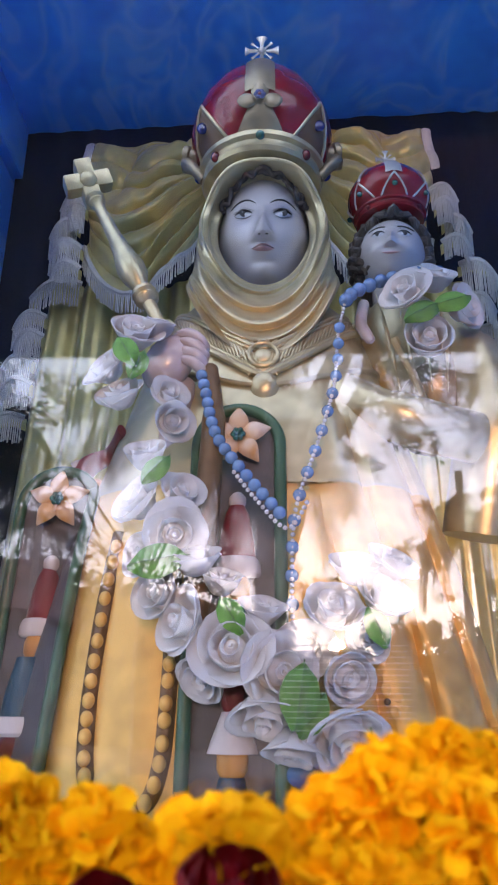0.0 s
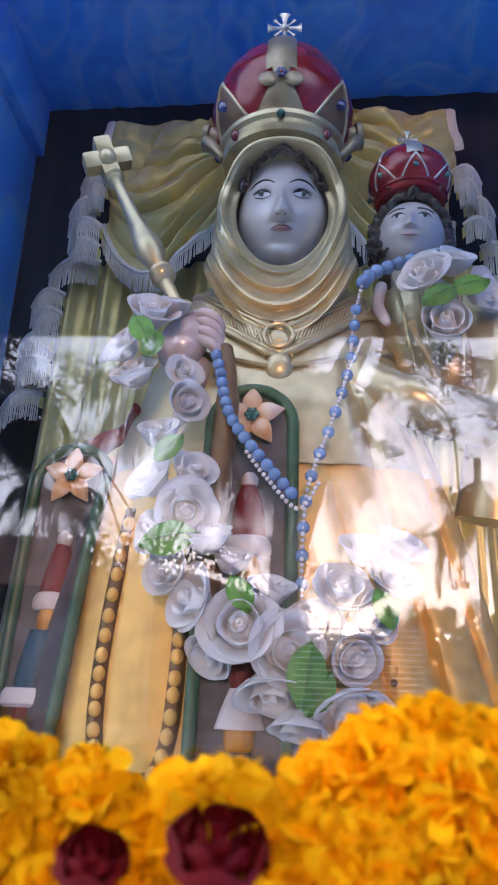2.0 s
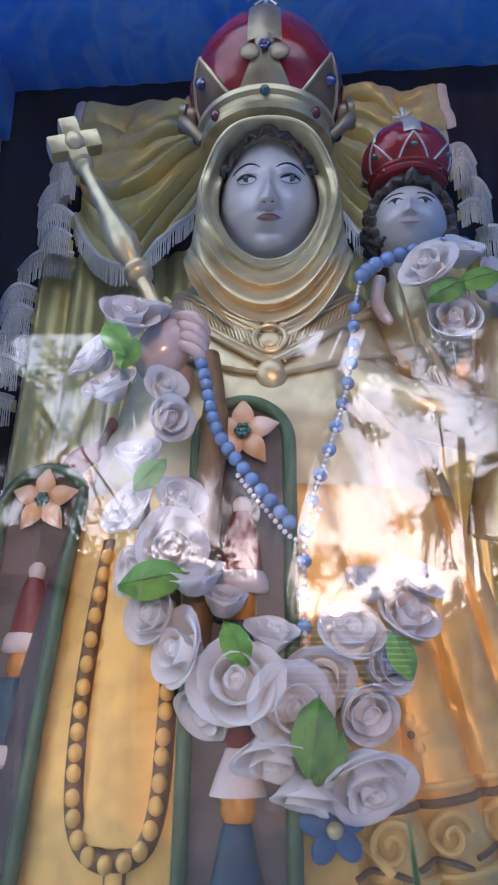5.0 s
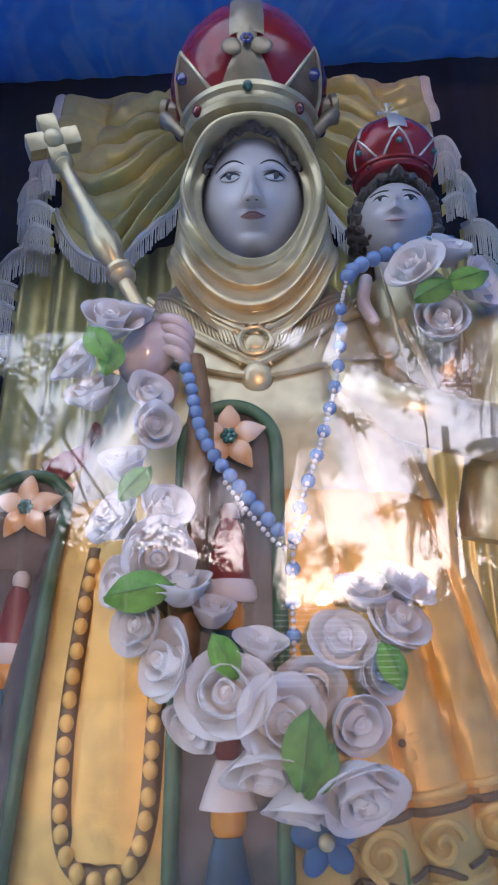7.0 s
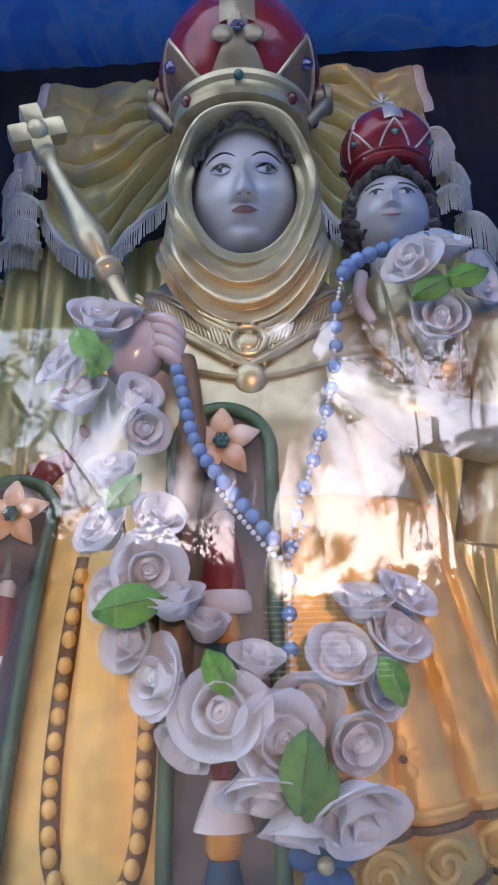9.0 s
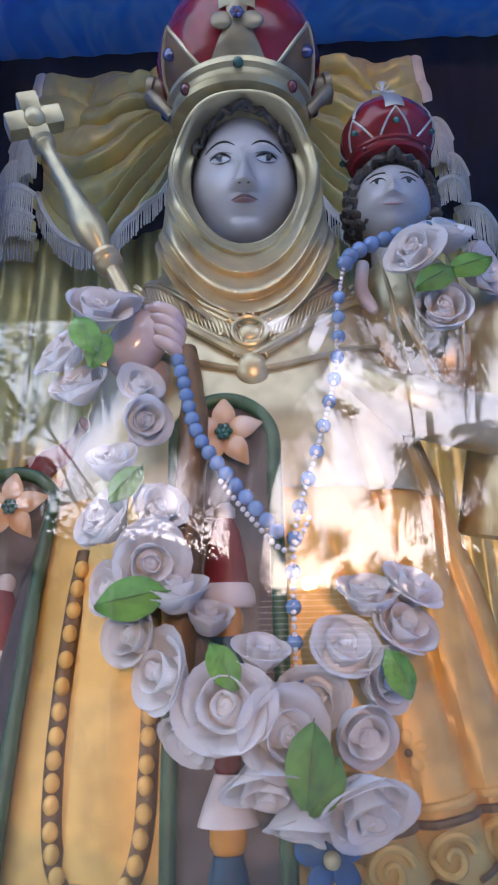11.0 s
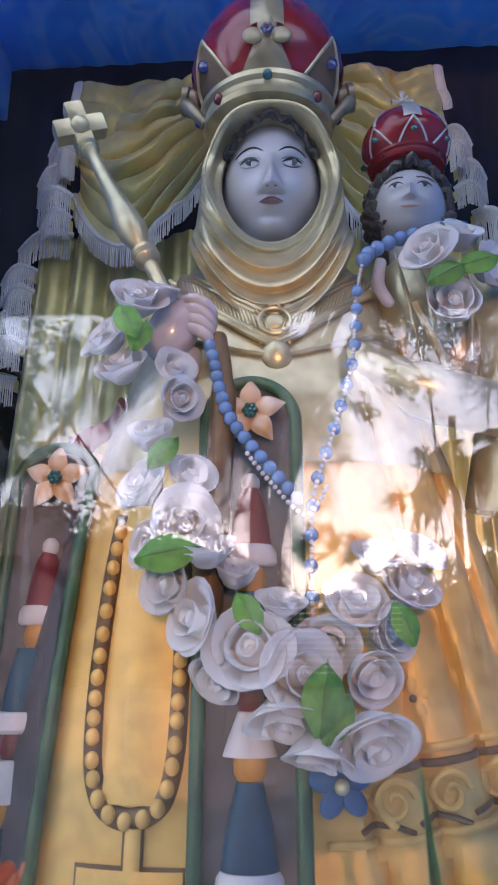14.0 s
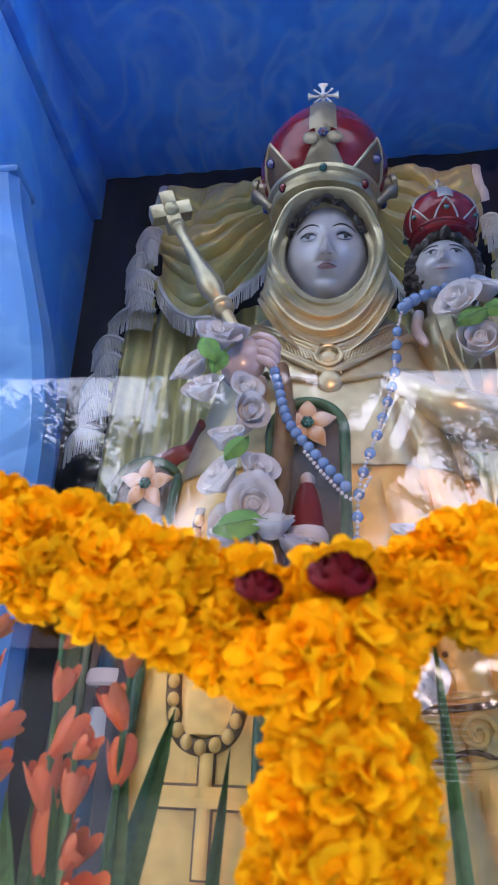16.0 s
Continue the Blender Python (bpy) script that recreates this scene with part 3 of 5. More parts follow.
for lo, hi in (((cx - 0.008, 1.20), (cx + 0.008, 1.325)), ((cx - 0.055, 1.268), (cx + 0.050, 1.290))):
    for dx, m, off in ((0.003, GOLD_DARK, 0.003), (0.0, GOLD_WARM, 0.009)):
        st.grid(lambda u, v, lo=lo, hi=hi, dx=dx, off=off: on_robe(lo[0] - dx + (hi[0] - lo[0] + 2 * dx) * u, lo[1] - dx + (hi[1] - lo[1] + 2 * dx) * v, off * math.sin(math.pi * min(1, max(0, 0.08 + 0.84 * u))) ** 0.3), 8, 8, m)
for fx, fz in ((-0.137, 1.392), (0.141, 1.443)):
    st.ball(on_robe(fx, fz, 0.0045), (0.004, 0.002, 0.004), GOLD_DARK, 8, 6)
    for k in range(5):
        a = 2 * math.pi * k / 5 + math.pi / 2
        st.ball(on_robe(fx + 0.013 * math.cos(a), fz + 0.013 * math.sin(a), 0.0035 if fx < 0 else -0.0002), (0.0058, 0.0012, 0.0075), GOLD_WARM, 10, 6, Euler((0, -(a - math.pi / 2), 0)).to_matrix())

# embossed hem band with scrolls on the pleated side
for z0 in (1.388, 1.374, 1.312):
    st.tube([on_robe(0.05 + 0.24 * i / 40, z0 + 0.03 * (i / 40) ** 1.5, 0.003) for i in range(41)], 0.0042, GOLD_DARK if z0 == 1.374 else GOLD_WARM, 8)
for sc in (0.115, 0.172, 0.228):
    zc = 1.345 + 0.03 * ((sc - 0.05) / 0.24) ** 1.5
    for sg in (1,):
        spiral = [on_robe(sc + sg * (0.023 - 0.0065 * a / math.pi) * math.cos(a), zc + (0.023 - 0.0065 * a / math.pi) * math.sin(a), 0.004) for a in [0.2 + 3.1 * math.pi * i / 40 for i in range(41)]]
        st.tube(spiral, [0.0046 - 0.002 * i / 40 for i in range(41)], GOLD_WARM, 8)
    st.tube([on_robe(sc - 0.032 + 0.05 * i / 10, zc - 0.026 + 0.006 * math.sin(i / 3), 0.003) for i in range(11)], 0.0032, GOLD_DARK, 6)
st.tube([on_robe(0.065 + 0.05 * i / 12, 1.362 - 0.035 * (i / 12) ** 1.6, 0.004) for i in range(13)], 0.005, GOLD_WARM, 8)

# the child on her arm: body, head, hair
st.ball((0.228, 0.045, 1.955), (0.085, 0.075, 0.115), GOLD, 26, 18)
st.ball((0.262, 0.05, 1.90), (0.085, 0.08, 0.10), BRONZE, 22, 14)
st.tube(smooth_line([(0.160, 0.0, 2.03), (0.150, -0.035, 1.975), (0.160, -0.065, 1.93)], 6), [0.009] * 6 + [0.009] * 4 + [0.008, 0.007, 0.003], HAND, 12)
st.tube(smooth_line([(0.285, 0.03, 2.02), (0.315, 0.0, 1.94), (0.325, -0.02, 1.82), (0.30, 0.0, 1.66)], 6), [0.032] * 6 + [0.042] * 6 + [0.05] * 7, GOLD, 14)
st.tube(smooth_line([(0.10, -0.06, 1.86), (0.18, -0.10, 1.80), (0.29, -0.07, 1.78)], 6), [0.03] * 6 + [0.035] * 7, GOLD, 12)
st.tube([(0.190, -0.075, 1.93), (0.215, -0.062, 1.88), (0.24, -0.06, 1.80)], 0.006, GOLD, 8)
for k in range(4):
    st.tube(smooth_line([(0.175 + 0.03 * k, -0.03, 2.03), (0.185 + 0.028 * k, -0.052, 1.95), (0.20 + 0.022 * k, -0.045, 1.86)], 5), [0.001] * 3 + [0.003] * 5 + [0.001] * 3, GOLD, 7)
st.tube([(0.215, 0.05, 2.04), (0.215, 0.048, 2.09)], 0.034, SKIN, 14)


def child_face(u, v):
    a, b = math.pi * (u - 0.5) * 1.4, math.pi * (v - 0.5)
    x, z = 0.056 * math.cos(b) * math.sin(a), 0.066 * math.sin(b)
    y = -0.058 * math.cos(b) * math.cos(a)
    d = 0.014 * bump(x, 0, 0.0060 + 0.0035 * step(0.0, -0.014, z)) * step(0.02, -0.013, z) * step(-0.0215, -0.0165, z)
    for sx in (-1, 1):
        d -= 0.005 * bump(x, sx * 0.022, 0.013) * bump(z, 0.010, 0.009)
        d += 0.003 * bump(x, sx * 0.022, 0.009) * bump(z, 0.010, 0.005)
        d += 0.005 * bump(x, sx * 0.028, 0.017) * bump(z, -0.018, 0.015)
    d += 0.0045 * bump(x, 0, 0.012) * bump(z, -0.029, 0.006)
    d += 0.005 * bump(x, 0, 0.014) * bump(z, -0.050, 0.010)
    q = Euler((radians(-4), radians(4), radians(-8))).to_matrix() @ Vector((x, y - d, z))
    return q + Vector((0.215, 0.045, 2.142))


def child_point(x, z, off=0.0):
    b = math.asin(z / 0.066)
    q = child_face(math.asin(x / (0.056 * math.cos(b))) / (math.pi * 1.4) + 0.5, b / math.pi + 0.5)
    return Vector((q[0], q[1] - off, q[2]))


st.grid(child_face, 60, 60, SKIN)
for sx in (-1, 1):
    cu = lambda q: 0.0088 + sx * 0.0012 * q + 0.0066 * max(0.0, 1 - q * q) ** 0.8
    cl = lambda q: 0.0084 + sx * 0.0012 * q - 0.0040 * max(0.0, 1 - q * q) ** 0.8
    st.grid(lambda u, v: child_point(sx * 0.021 + (2 * u - 1) * 0.0102, cl(2 * u - 1) + (cu(2 * u - 1) - cl(2 * u - 1)) * v, 0.0006 + 0.0022 * math.sin(math.pi * u) * math.sin(math.pi * (0.15 + 0.7 * v))), 14, 8, EYE_WHITE)
    st.ball(child_point(sx * 0.021, 0.0098, 0.0026), (0.0044, 0.0008, 0.0046), IRIS, 14, 8)
    st.ball(child_point(sx * 0.021, 0.0098, 0.0032), (0.0022, 0.0005, 0.0022), INK, 10, 6)
    st.tube([child_point(sx * 0.021 + q * 0.0108, cu(q) + 0.0003, 0.0024) for q in [k / 6 - 1 for k in range(13)]], [0.0004 + 0.0010 * math.sin(math.pi * k / 12) for k in range(13)], INK, 5)
    st.tube([child_point(sx * (0.010 + 0.026 * k / 10), 0.021 + 0.005 * math.sin(math.pi * (0.15 + 0.7 * k / 10)), 0.0006) for k in range(11)], 0.0013, HAIR, 5)
st.tube([child_point((k / 8 - 1) * 0.014, -0.0305 + 0.003 * (k / 8 - 1) ** 2, 0.0012) for k in range(17)], [0.0005 + 0.002 * math.sin(math.pi * k / 16) for k in range(17)], LIPS, 6)
st.ball((0.22, 0.085, 2.145), (0.066, 0.06, 0.075), HAIR, 20, 14)
for i in range(9):
    curl = []
    for k in range(91):
        a = math.pi * (-0.24 + 1.48 * k / 90)
        wob = 0.0036 * math.sin(13 * a + 2.3 * i) + 0.002 * math.sin(29 * a + i)
        rr = 0.96 + 0.032 * (i % 5)
        curl.append((0.217 + (0.060 * rr + wob) * math.cos(a), 0.004 + 0.007 * i + 0.024 * abs(math.cos(a)) + 0.004 * math.sin(19 * a + 2 * i), 2.149 + (0.063 * rr + wob) * math.sin(a)))
    st.tube(curl, 0.0052, HAIR, 7)
statue = st.thing("statue", "painted statue of a crowned woman in gold robes carrying a child", "statue")


# ---- crowns ----
DOME = [(0.0, 0.098), (0.03, 0.115), (0.06, 0.124), (0.085, 0.127), (0.115, 0.123), (0.145, 0.112), (0.175, 0.095), (0.20, 0.074), (0.22, 0.05), (0.232, 0.02)]


def crown(at, k, kz, big, label):
    """A red domed crown with a gold band, ridges and finial; k and kz scale its width and height."""
    c = holder("crown", label, "crown", at)

    def on_dome(ang, h, off=0.003):
        f = h * (len(DOME) - 1)
        i = min(len(DOME) - 2, int(f))
        z = DOME[i][0] + (DOME[i + 1][0] - DOME[i][0]) * (f - i)
        r = DOME[i][1] + (DOME[i + 1][1] - DOME[i][1]) * (f - i)
        return Vector(((r + off) * k * math.cos(ang), (r + off) * k * math.sin(ang), (z + off * 0.4) * kz))
    Shape().grid(lambda u, v: on_dome(2 * math.pi * u, v, 0), 56, 27, CROWN_RED, True).part("dome", c)
    Shape().turned((0, 0, 0), [(z * kz, r * k) for z, r in ((-0.024, 0.094), (-0.022, 0.103), (-0.014, 0.106), (-0.008, 0.103), (0.000, 0.104), (0.004, 0.111), (0.012, 0.112), (0.016, 0.102))], GOLD if big else CROWN_RED, 56).part("band", c)
    for side, turn_by in enumerate((0, 52, 112, 180, 248, 308)):
        a = -math.pi / 2 + radians(turn_by)
        if side or not big:
            tri = Shape().grid(lambda u, v, a=a: on_dome(a + (u - 0.5) * 0.70 * (1 - v) ** 0.9, 0.04 + 0.31 * v, 0.001 + 0.003 * math.sin(math.pi * u)), 12, 10, GOLD_DARK if big else CROWN_RED)
            for sg in (-1, 1):
                tri.tube([on_dome(a + sg * (0.36 - 0.36 * t ** 0.9), 0.05 + 0.32 * t) for t in [i / 10 for i in range(11)]], 0.0030 * k, GOLD if big else SILVER, 7)
            tri.part("point", c, "dull gold triangular point")
            Shape().ball(on_dome(a, 0.17, 0.006), (0.010 * k, 0.006 * k, 0.012 * kz), JEWEL_BLUE if big else JEWEL_GREEN, 12, 8).part("jewel", c)
        if side == 0 or not big:
            band_w = 0.40 if side == 0 else 0.10
            Shape().grid(lambda u, v, a=a, band_w=band_w: on_dome(a + (u - 0.5) * band_w * (1 + 1.3 * v ** 2.5), (0.30 if big else 0.38) + (0.68 if big else 0.60) * v, 0.002 + 0.004 * math.sin(math.pi * u)), 10, 16, BRONZE if big else SILVER).part("strap", c)
        if side in (0, 5):
            Shape().ball(Vector((0.106 * k * math.sin(0.80 if side else -0.80), -0.106 * k * math.cos(0.80), -0.010 * kz)), (0.008 * k, 0.008 * k, 0.010 * kz), JEWEL_RED, 12, 8).part("jewel", c)
        if big and side == 0:
            Shape().ball(Vector((0.107 * math.cos(a), 0.107 * math.sin(a), 0.004)), (0.008, 0.008, 0.008), JEWEL_GREEN, 12, 8).part("jewel", c)
    for sg in (-1, 1) if big else ():
        kn = Shape()
        kn.tube([(sg * 0.100 * k, 0, 0.045 * kz), (sg * 0.128 * k, 0, 0.050 * kz), (sg * 0.131 * k, 0, 0.050 * kz), (sg * 0.140 * k, 0, 0.052 * kz), (sg * 0.143 * k, 0, 0.052 * kz)], [0.020 * k, 0.020 * k, 0.024 * k, 0.024 * k, 0.015 * k], BRONZE, 16)
        kn.tube(smooth_line([(sg * 0.100 * k, -0.02 * k, -0.012 * kz), (sg * 0.118 * k, -0.02 * k, 0.010 * kz), (sg * 0.134 * k, -0.01 * k, 0.034 * kz)], 5), [0.010 * k] * 6 + [0.012 * k] * 5, BRONZE, 9)
        kn.part("scroll", c)
    t = Shape()
    t.turned((0, 0, 0), [(z * kz, r * k) for z, r in ((0.205, 0.050), (0.225, 0.044), (0.245, 0.028), (0.252, 0.017), (0.258, 0.024), (0.265, 0.022), (0.270, 0.013), (0.282, 0.006))], BRONZE if big else GOLD, 22)
    t.part("cap", c)
    f = Shape()
    kf = k * 1.3 if big else k * 1.25
    z0 = 0.308 * kz if big else 0.275 * kz + 0.008
    for j in range(8):
        a = math.pi / 4 * j
        long = 0.025 * kf if j % 2 == 0 else 0.021 * kf
        dv = Vector((math.cos(a), 0, math.sin(a)))
        f.tube([Vector((0, 0, z0)) + dv * 0.003 * kf, Vector((0, 0, z0)) + dv * long * 0.7, Vector((0, 0, z0)) + dv * long], [0.0022 * kf, (0.0040 if j % 2 == 0 else 0.0016) * kf, 0.0088 * kf if j % 2 == 0 else 0.003 * kf], SILVER, 8, 0.5)
    f.ball((0, 0, z0), (0.0065 * kf, 0.006 * kf, 0.0065 * kf), SILVER, 12, 8)
    f.part("finial", c, "silver cross-shaped finial")
    if big:
        q = Shape()
        fz, fy = 0.056, -0.127
        for ax, az in ((0, 1), (1, 0.05), (-1, 0.05)):
            q.ball((ax * 0.021, fy, fz + az * 0.023), (0.0165 if ax else 0.0150, 0.005, 0.0150 if ax else 0.0190), BRONZE, 16, 10)
        q.grid(lambda u, v: on_dome(-math.pi / 2 + (u - 0.5) * (0.62 * (1 - v) ** 2.0 + 0.14), 0.03 + 0.30 * v, 0.005 + 0.004 * math.sin(math.pi * u)), 12, 12, BRONZE)
        q.part("flower_plate", c, "dull gold lobed plate")
        g = Shape()
        for j in range(6):
            a = math.pi / 3 * j
            g.ball((0.006 * math.cos(a), fy - 0.009, fz + 0.006 + 0.006 * math.sin(a)), (0.0045, 0.003, 0.0045), JEWEL_BLUE, 8, 6)
        g.ball((0, fy - 0.010, fz + 0.006), 0.0034, JEWEL_RED, 8, 6)
        g.part("jewel", c, "blue flower-shaped jewel")
    return c


crown((0.0, 0.062, 2.322), 1.0, 1.0, True, "tall red domed crown with gold bands and a silver cross")
crown((0.219, 0.052, 2.226), 0.55, 0.44, False, "small red domed crown with gold ridges on the child")

# ---- staff ----
staff = holder("sceptre", "gold painted staff with a square cross on top", "sceptre", (-0.276, -0.053, 2.226))
a0, a1 = Vector((-0.276, -0.053, 2.226)), Vector((-0.105, -0.105, 1.875))
ax = (a1 - a0).normalized()
turn = ax.to_track_quat("Z", "Y").to_matrix().to_4x4()
L = (a1 - a0).length
sh = Shape().turned((0, 0, 0), [(z, r * 0.92) for z, r in [(0.028, 0.006), (0.030, 0.015), (0.036, 0.017), (0.040, 0.013), (0.046, 0.015), (0.052, 0.010), (0.07, 0.0095), (0.13, 0.0125), (0.17, 0.018), (0.195, 0.0235), (0.215, 0.022), (0.235, 0.014), (0.243, 0.011), (0.247, 0.019), (0.253, 0.020), (0.258, 0.016), (0.262, 0.020), (0.268, 0.018), (0.273, 0.011), (0.30, 0.010), (L, 0.009)]], GOLD, 22)
o = sh.part("shaft", staff)
o.matrix_basis = turn
cr = Shape()
for dx, dz in ((0, 1), (0, -1), (1, 0), (-1, 0)):
    cr.box((dx * 0.024 - 0.0135, -0.015, dz * 0.024 - 0.0135), (dx * 0.024 + 0.0135, 0.015, dz * 0.024 + 0.0135), GOLD, 0.003)
cr.ball((0, -0.014, 0), (0.014, 0.009, 0.014), GOLD, 14, 8)
o = cr.part("cross", staff, smooth=True)
o.matrix_basis = Matrix.Translation((0.0, 0, 0.002)) @ Euler((radians(8), radians(-22), radians(14))).to_matrix().to_4x4()


# ---- arched panels on the robe ----
def arched_panel(cx, ztop, half, zlow, lean, label):
    """A green arch over a painted turned column, with a flower under the arch."""
    g = holder("arched_panel", label, "ornament", (cx, front(cx, 1.5) - 0.01, 1.5))
    inv = g.matrix_world.inverted()

    def put(s, name, label=""):
        ob = s.part(name, g, label)
        ob.matrix_parent_inverse = inv
        return ob

    def at(x, z, off):
        q = on_robe(x + lean * (z - 1.6), z, off)
        return Vector((q.x, min(q.y, -0.030 - off), q.z)) if lean else q
    zc = ztop - half
    s = Shape().grid(lambda u, v: at(cx + (u - 0.5) * 2 * half * (1 if zlow + (ztop - zlow) * v < zc else math.sqrt(max(0, 1 - ((zlow + (ztop - zlow) * v - zc) / half) ** 2))), zlow + (ztop - zlow) * v, 0.010), 14, 60, MAUVE)
    put(s, "back_panel", "grey mauve recessed panel")
    arc = [at(cx - half, zlow + (zc - zlow) * i / 20, 0.014) for i in range(20)] + [at(cx - half * math.cos(math.pi * i / 20), zc + half * math.sin(math.pi * i / 20), 0.014) for i in range(21)] + [at(cx + half, zc - (zc - zlow) * i / 20, 0.014) for i in range(1, 21)]
    put(Shape().tube(arc, 0.0078, GREEN_BAR, 10), "arch", "dark green arch moulding")
    fz = zc + half * 0.18
    for k in range(5):
        a = 2 * math.pi * k / 5 + math.pi / 2
        s = Shape()
        p0, p1 = at(cx, fz, 0.016), at(cx + 0.043 * math.cos(a), fz + 0.043 * math.sin(a), 0.019)
        s.tube([p0.lerp(p1, t) + Vector((0, -0.008 * math.sin(math.pi * t), 0)) for t in [i / 8 for i in range(9)]], [0.003, 0.007, 0.0105, 0.0125, 0.0125, 0.011, 0.008, 0.0045, 0.001], T_PETAL, 8, 0.4)
        put(s, "petal")
    s = Shape()
    for k in range(7):
        a = 2 * math.pi * k / 6
        s.ball(at(cx + (0.006 * math.cos(a) if k < 6 else 0), fz + (0.006 * math.sin(a) if k < 6 else 0), 0.030), 0.004, JEWEL_GREEN, 8, 6)
    put(s, "flower_centre", "teal beaded flower centre")
    z = zc - half * 0.62
    for name, m, prof in (
        ("knob", T_WHITE, [(-0.053, 0.009), (-0.047, 0.0125), (-0.039, 0.012), (-0.033, 0.006)]),
        ("cap", T_RED, [(-0.118, 0.028), (-0.093, 0.024), (-0.063, 0.017), (-0.051, 0.010)]),
        ("skirt", T_WHITE, [(-0.139, 0.030), (-0.135, 0.034), (-0.123, 0.033), (-0.116, 0.028)]),
        ("ball", T_ORANGE, [(-0.167, 0.014), (-0.159, 0.019), (-0.147, 0.019), (-0.137, 0.014)]),
        ("cone", T_BLUE, [(-0.238, 0.031), (-0.203, 0.025), (-0.178, 0.018), (-0.166, 0.015)]),
        ("skirt", T_WHITE, [(-0.257, 0.032), (-0.253, 0.037), (-0.241, 0.036), (-0.235, 0.031)]),
        ("ball", T_RED, [(-0.285, 0.011), (-0.277, 0.016), (-0.265, 0.016), (-0.255, 0.011)]),
        ("cone", T_WHITE, [(-0.325, 0.032), (-0.31, 0.026), (-0.295, 0.019), (-0.284, 0.014)]),
        ("ball", T_ORANGE, [(-0.348, 0.014), (-0.340, 0.019), (-0.326, 0.019), (-0.317, 0.015)]),
        ("cone", T_BLUE, [(-0.425, 0.034), (-0.39, 0.027), (-0.36, 0.019), (-0.347, 0.015)]),
        ("skirt", T_WHITE, [(-0.446, 0.034), (-0.442, 0.038), (-0.428, 0.037), (-0.422, 0.032)]),
    ):
        zz = z + prof[0][0]
        if zz < zlow:
            continue
        base = at(cx, (zz + z + prof[-1][0]) / 2, 0.010)
        put(Shape().turned((base.x, base.y, z), prof, m, 18, 0.86, 0.68), name)
    return g


arched_panel(-0.024, 1.80, 0.052, 1.13, 0.0, "green arched ornament with flower and painted column on the robe")
arched_panel(-0.278, 1.745, 0.052, 1.13, 0.05, "leaning green arched ornament with flower and painted column")
cap = Shape()
cuff = smooth_line([on_robe(-0.268, 1.752, 0.020), on_robe(-0.246, 1.772, 0.026), on_robe(-0.218, 1.788, 0.026), on_robe(-0.190, 1.798, 0.018)], 6)
cap.tube(cuff, [0.020 - 0.0006 * i for i in range(len(cuff))], T_RED, 14, 0.6)
cap.tube([cuff[0] + Vector((0.003 * math.sin(i) - 0.002, -0.004, 0.024 - 0.006 * i)) for i in range(9)], 0.008, T_WHITE, 9)
cap.tube([cuff[2] + Vector((0.016 + 0.004 * i, -0.010, -0.022 + 0.0015 * i)) for i in range(6)], [0.006, 0.009, 0.010, 0.009, 0.007, 0.003], T_PETAL, 9)
cap.thing("cap_ornament", "small red and white painted cap above the arch", "ornament")


# ---- roses ----
def rose_mesh(seed, name="rose", open_by=0.0):
    """A folded foam rose: a tight rolled heart in a cup of broad, thick, round petals."""
    rg = random.Random(seed)
    s = Shape()
    layers = ((2, 0.20, 0.62, 0.02), (3, 0.44, 0.68, 0.08), (4, 0.66, 0.62, 0.30 + open_by))
    for li, (n, rad, h, flare) in enumerate(layers):
        for k in range(n):
            a0 = 2 * math.pi * (k + 0.5 * (li % 2)) / n + rg.uniform(-0.3, 0.3)
            wide = 1.40 * math.pi / n * rg.uniform(0.95, 1.2) + 0.25
            fl = flare * rg.uniform(0.5, 1.5)
            hh = h * rg.uniform(0.88, 1.1)
            low = -0.30 - 0.05 * li
            kink = rg.uniform(-0.25, 0.25)

            def petal(u, v, side=0.0, a0=a0, wide=wide, fl=fl, hh=hh, rad=rad, li=li, low=low, kink=kink):
                e = (u - 0.5) * 2
                ang = a0 + e * wide * (0.50 + 0.50 * math.sin(math.pi * min(0.5, v * 0.55 + 0.08)))
                tip = 1 - 0.30 * abs(e) ** 2.6 + 0.10 * kink * e
                r = rad * (0.55 + 0.62 * math.sin(math.pi * 0.5 * min(1, v * 1.5))) - 0.06 * math.sin(math.pi * v) + fl * v ** 2.2 * (1 - 0.5 * e * e) + side
                r += 0.03 * math.sin(4 * e + li + 3 * kink) * v
                z = low + (hh - low) * v * tip - 0.55 * fl * v ** 3 * (1 - 0.4 * e * e)
                return (r * math.cos(ang), r * math.sin(ang), z)
            s.grid(petal, 9, 8, WHITE_FOAM)
            s.grid(lambda u, v, petal=petal: petal(u, v, 0.035), 9, 8, WHITE_FOAM)
            rim = [Vector(petal(i / 9, 1.0, 0.017)) for i in range(10)]
            s.tube(rim, 0.019, WHITE_FOAM, 5)
    roll = [(0.13 * (1 - i / 40) * math.cos(i * 0.33) + 0.02, 0.13 * (1 - i / 40) * math.sin(i * 0.33), 0.44 + 0.10 * i / 30) for i in range(31)]
    s.tube(roll, 0.045, WHITE_FOAM, 5)
    s.ball((0, 0, 0.10), (0.36, 0.36, 0.36), WHITE_FOAM, 14, 8)
    s.ball((0, 0, -0.20), (0.56, 0.56, 0.32), WHITE_FOAM, 14, 8)
    return s.mesh(name)


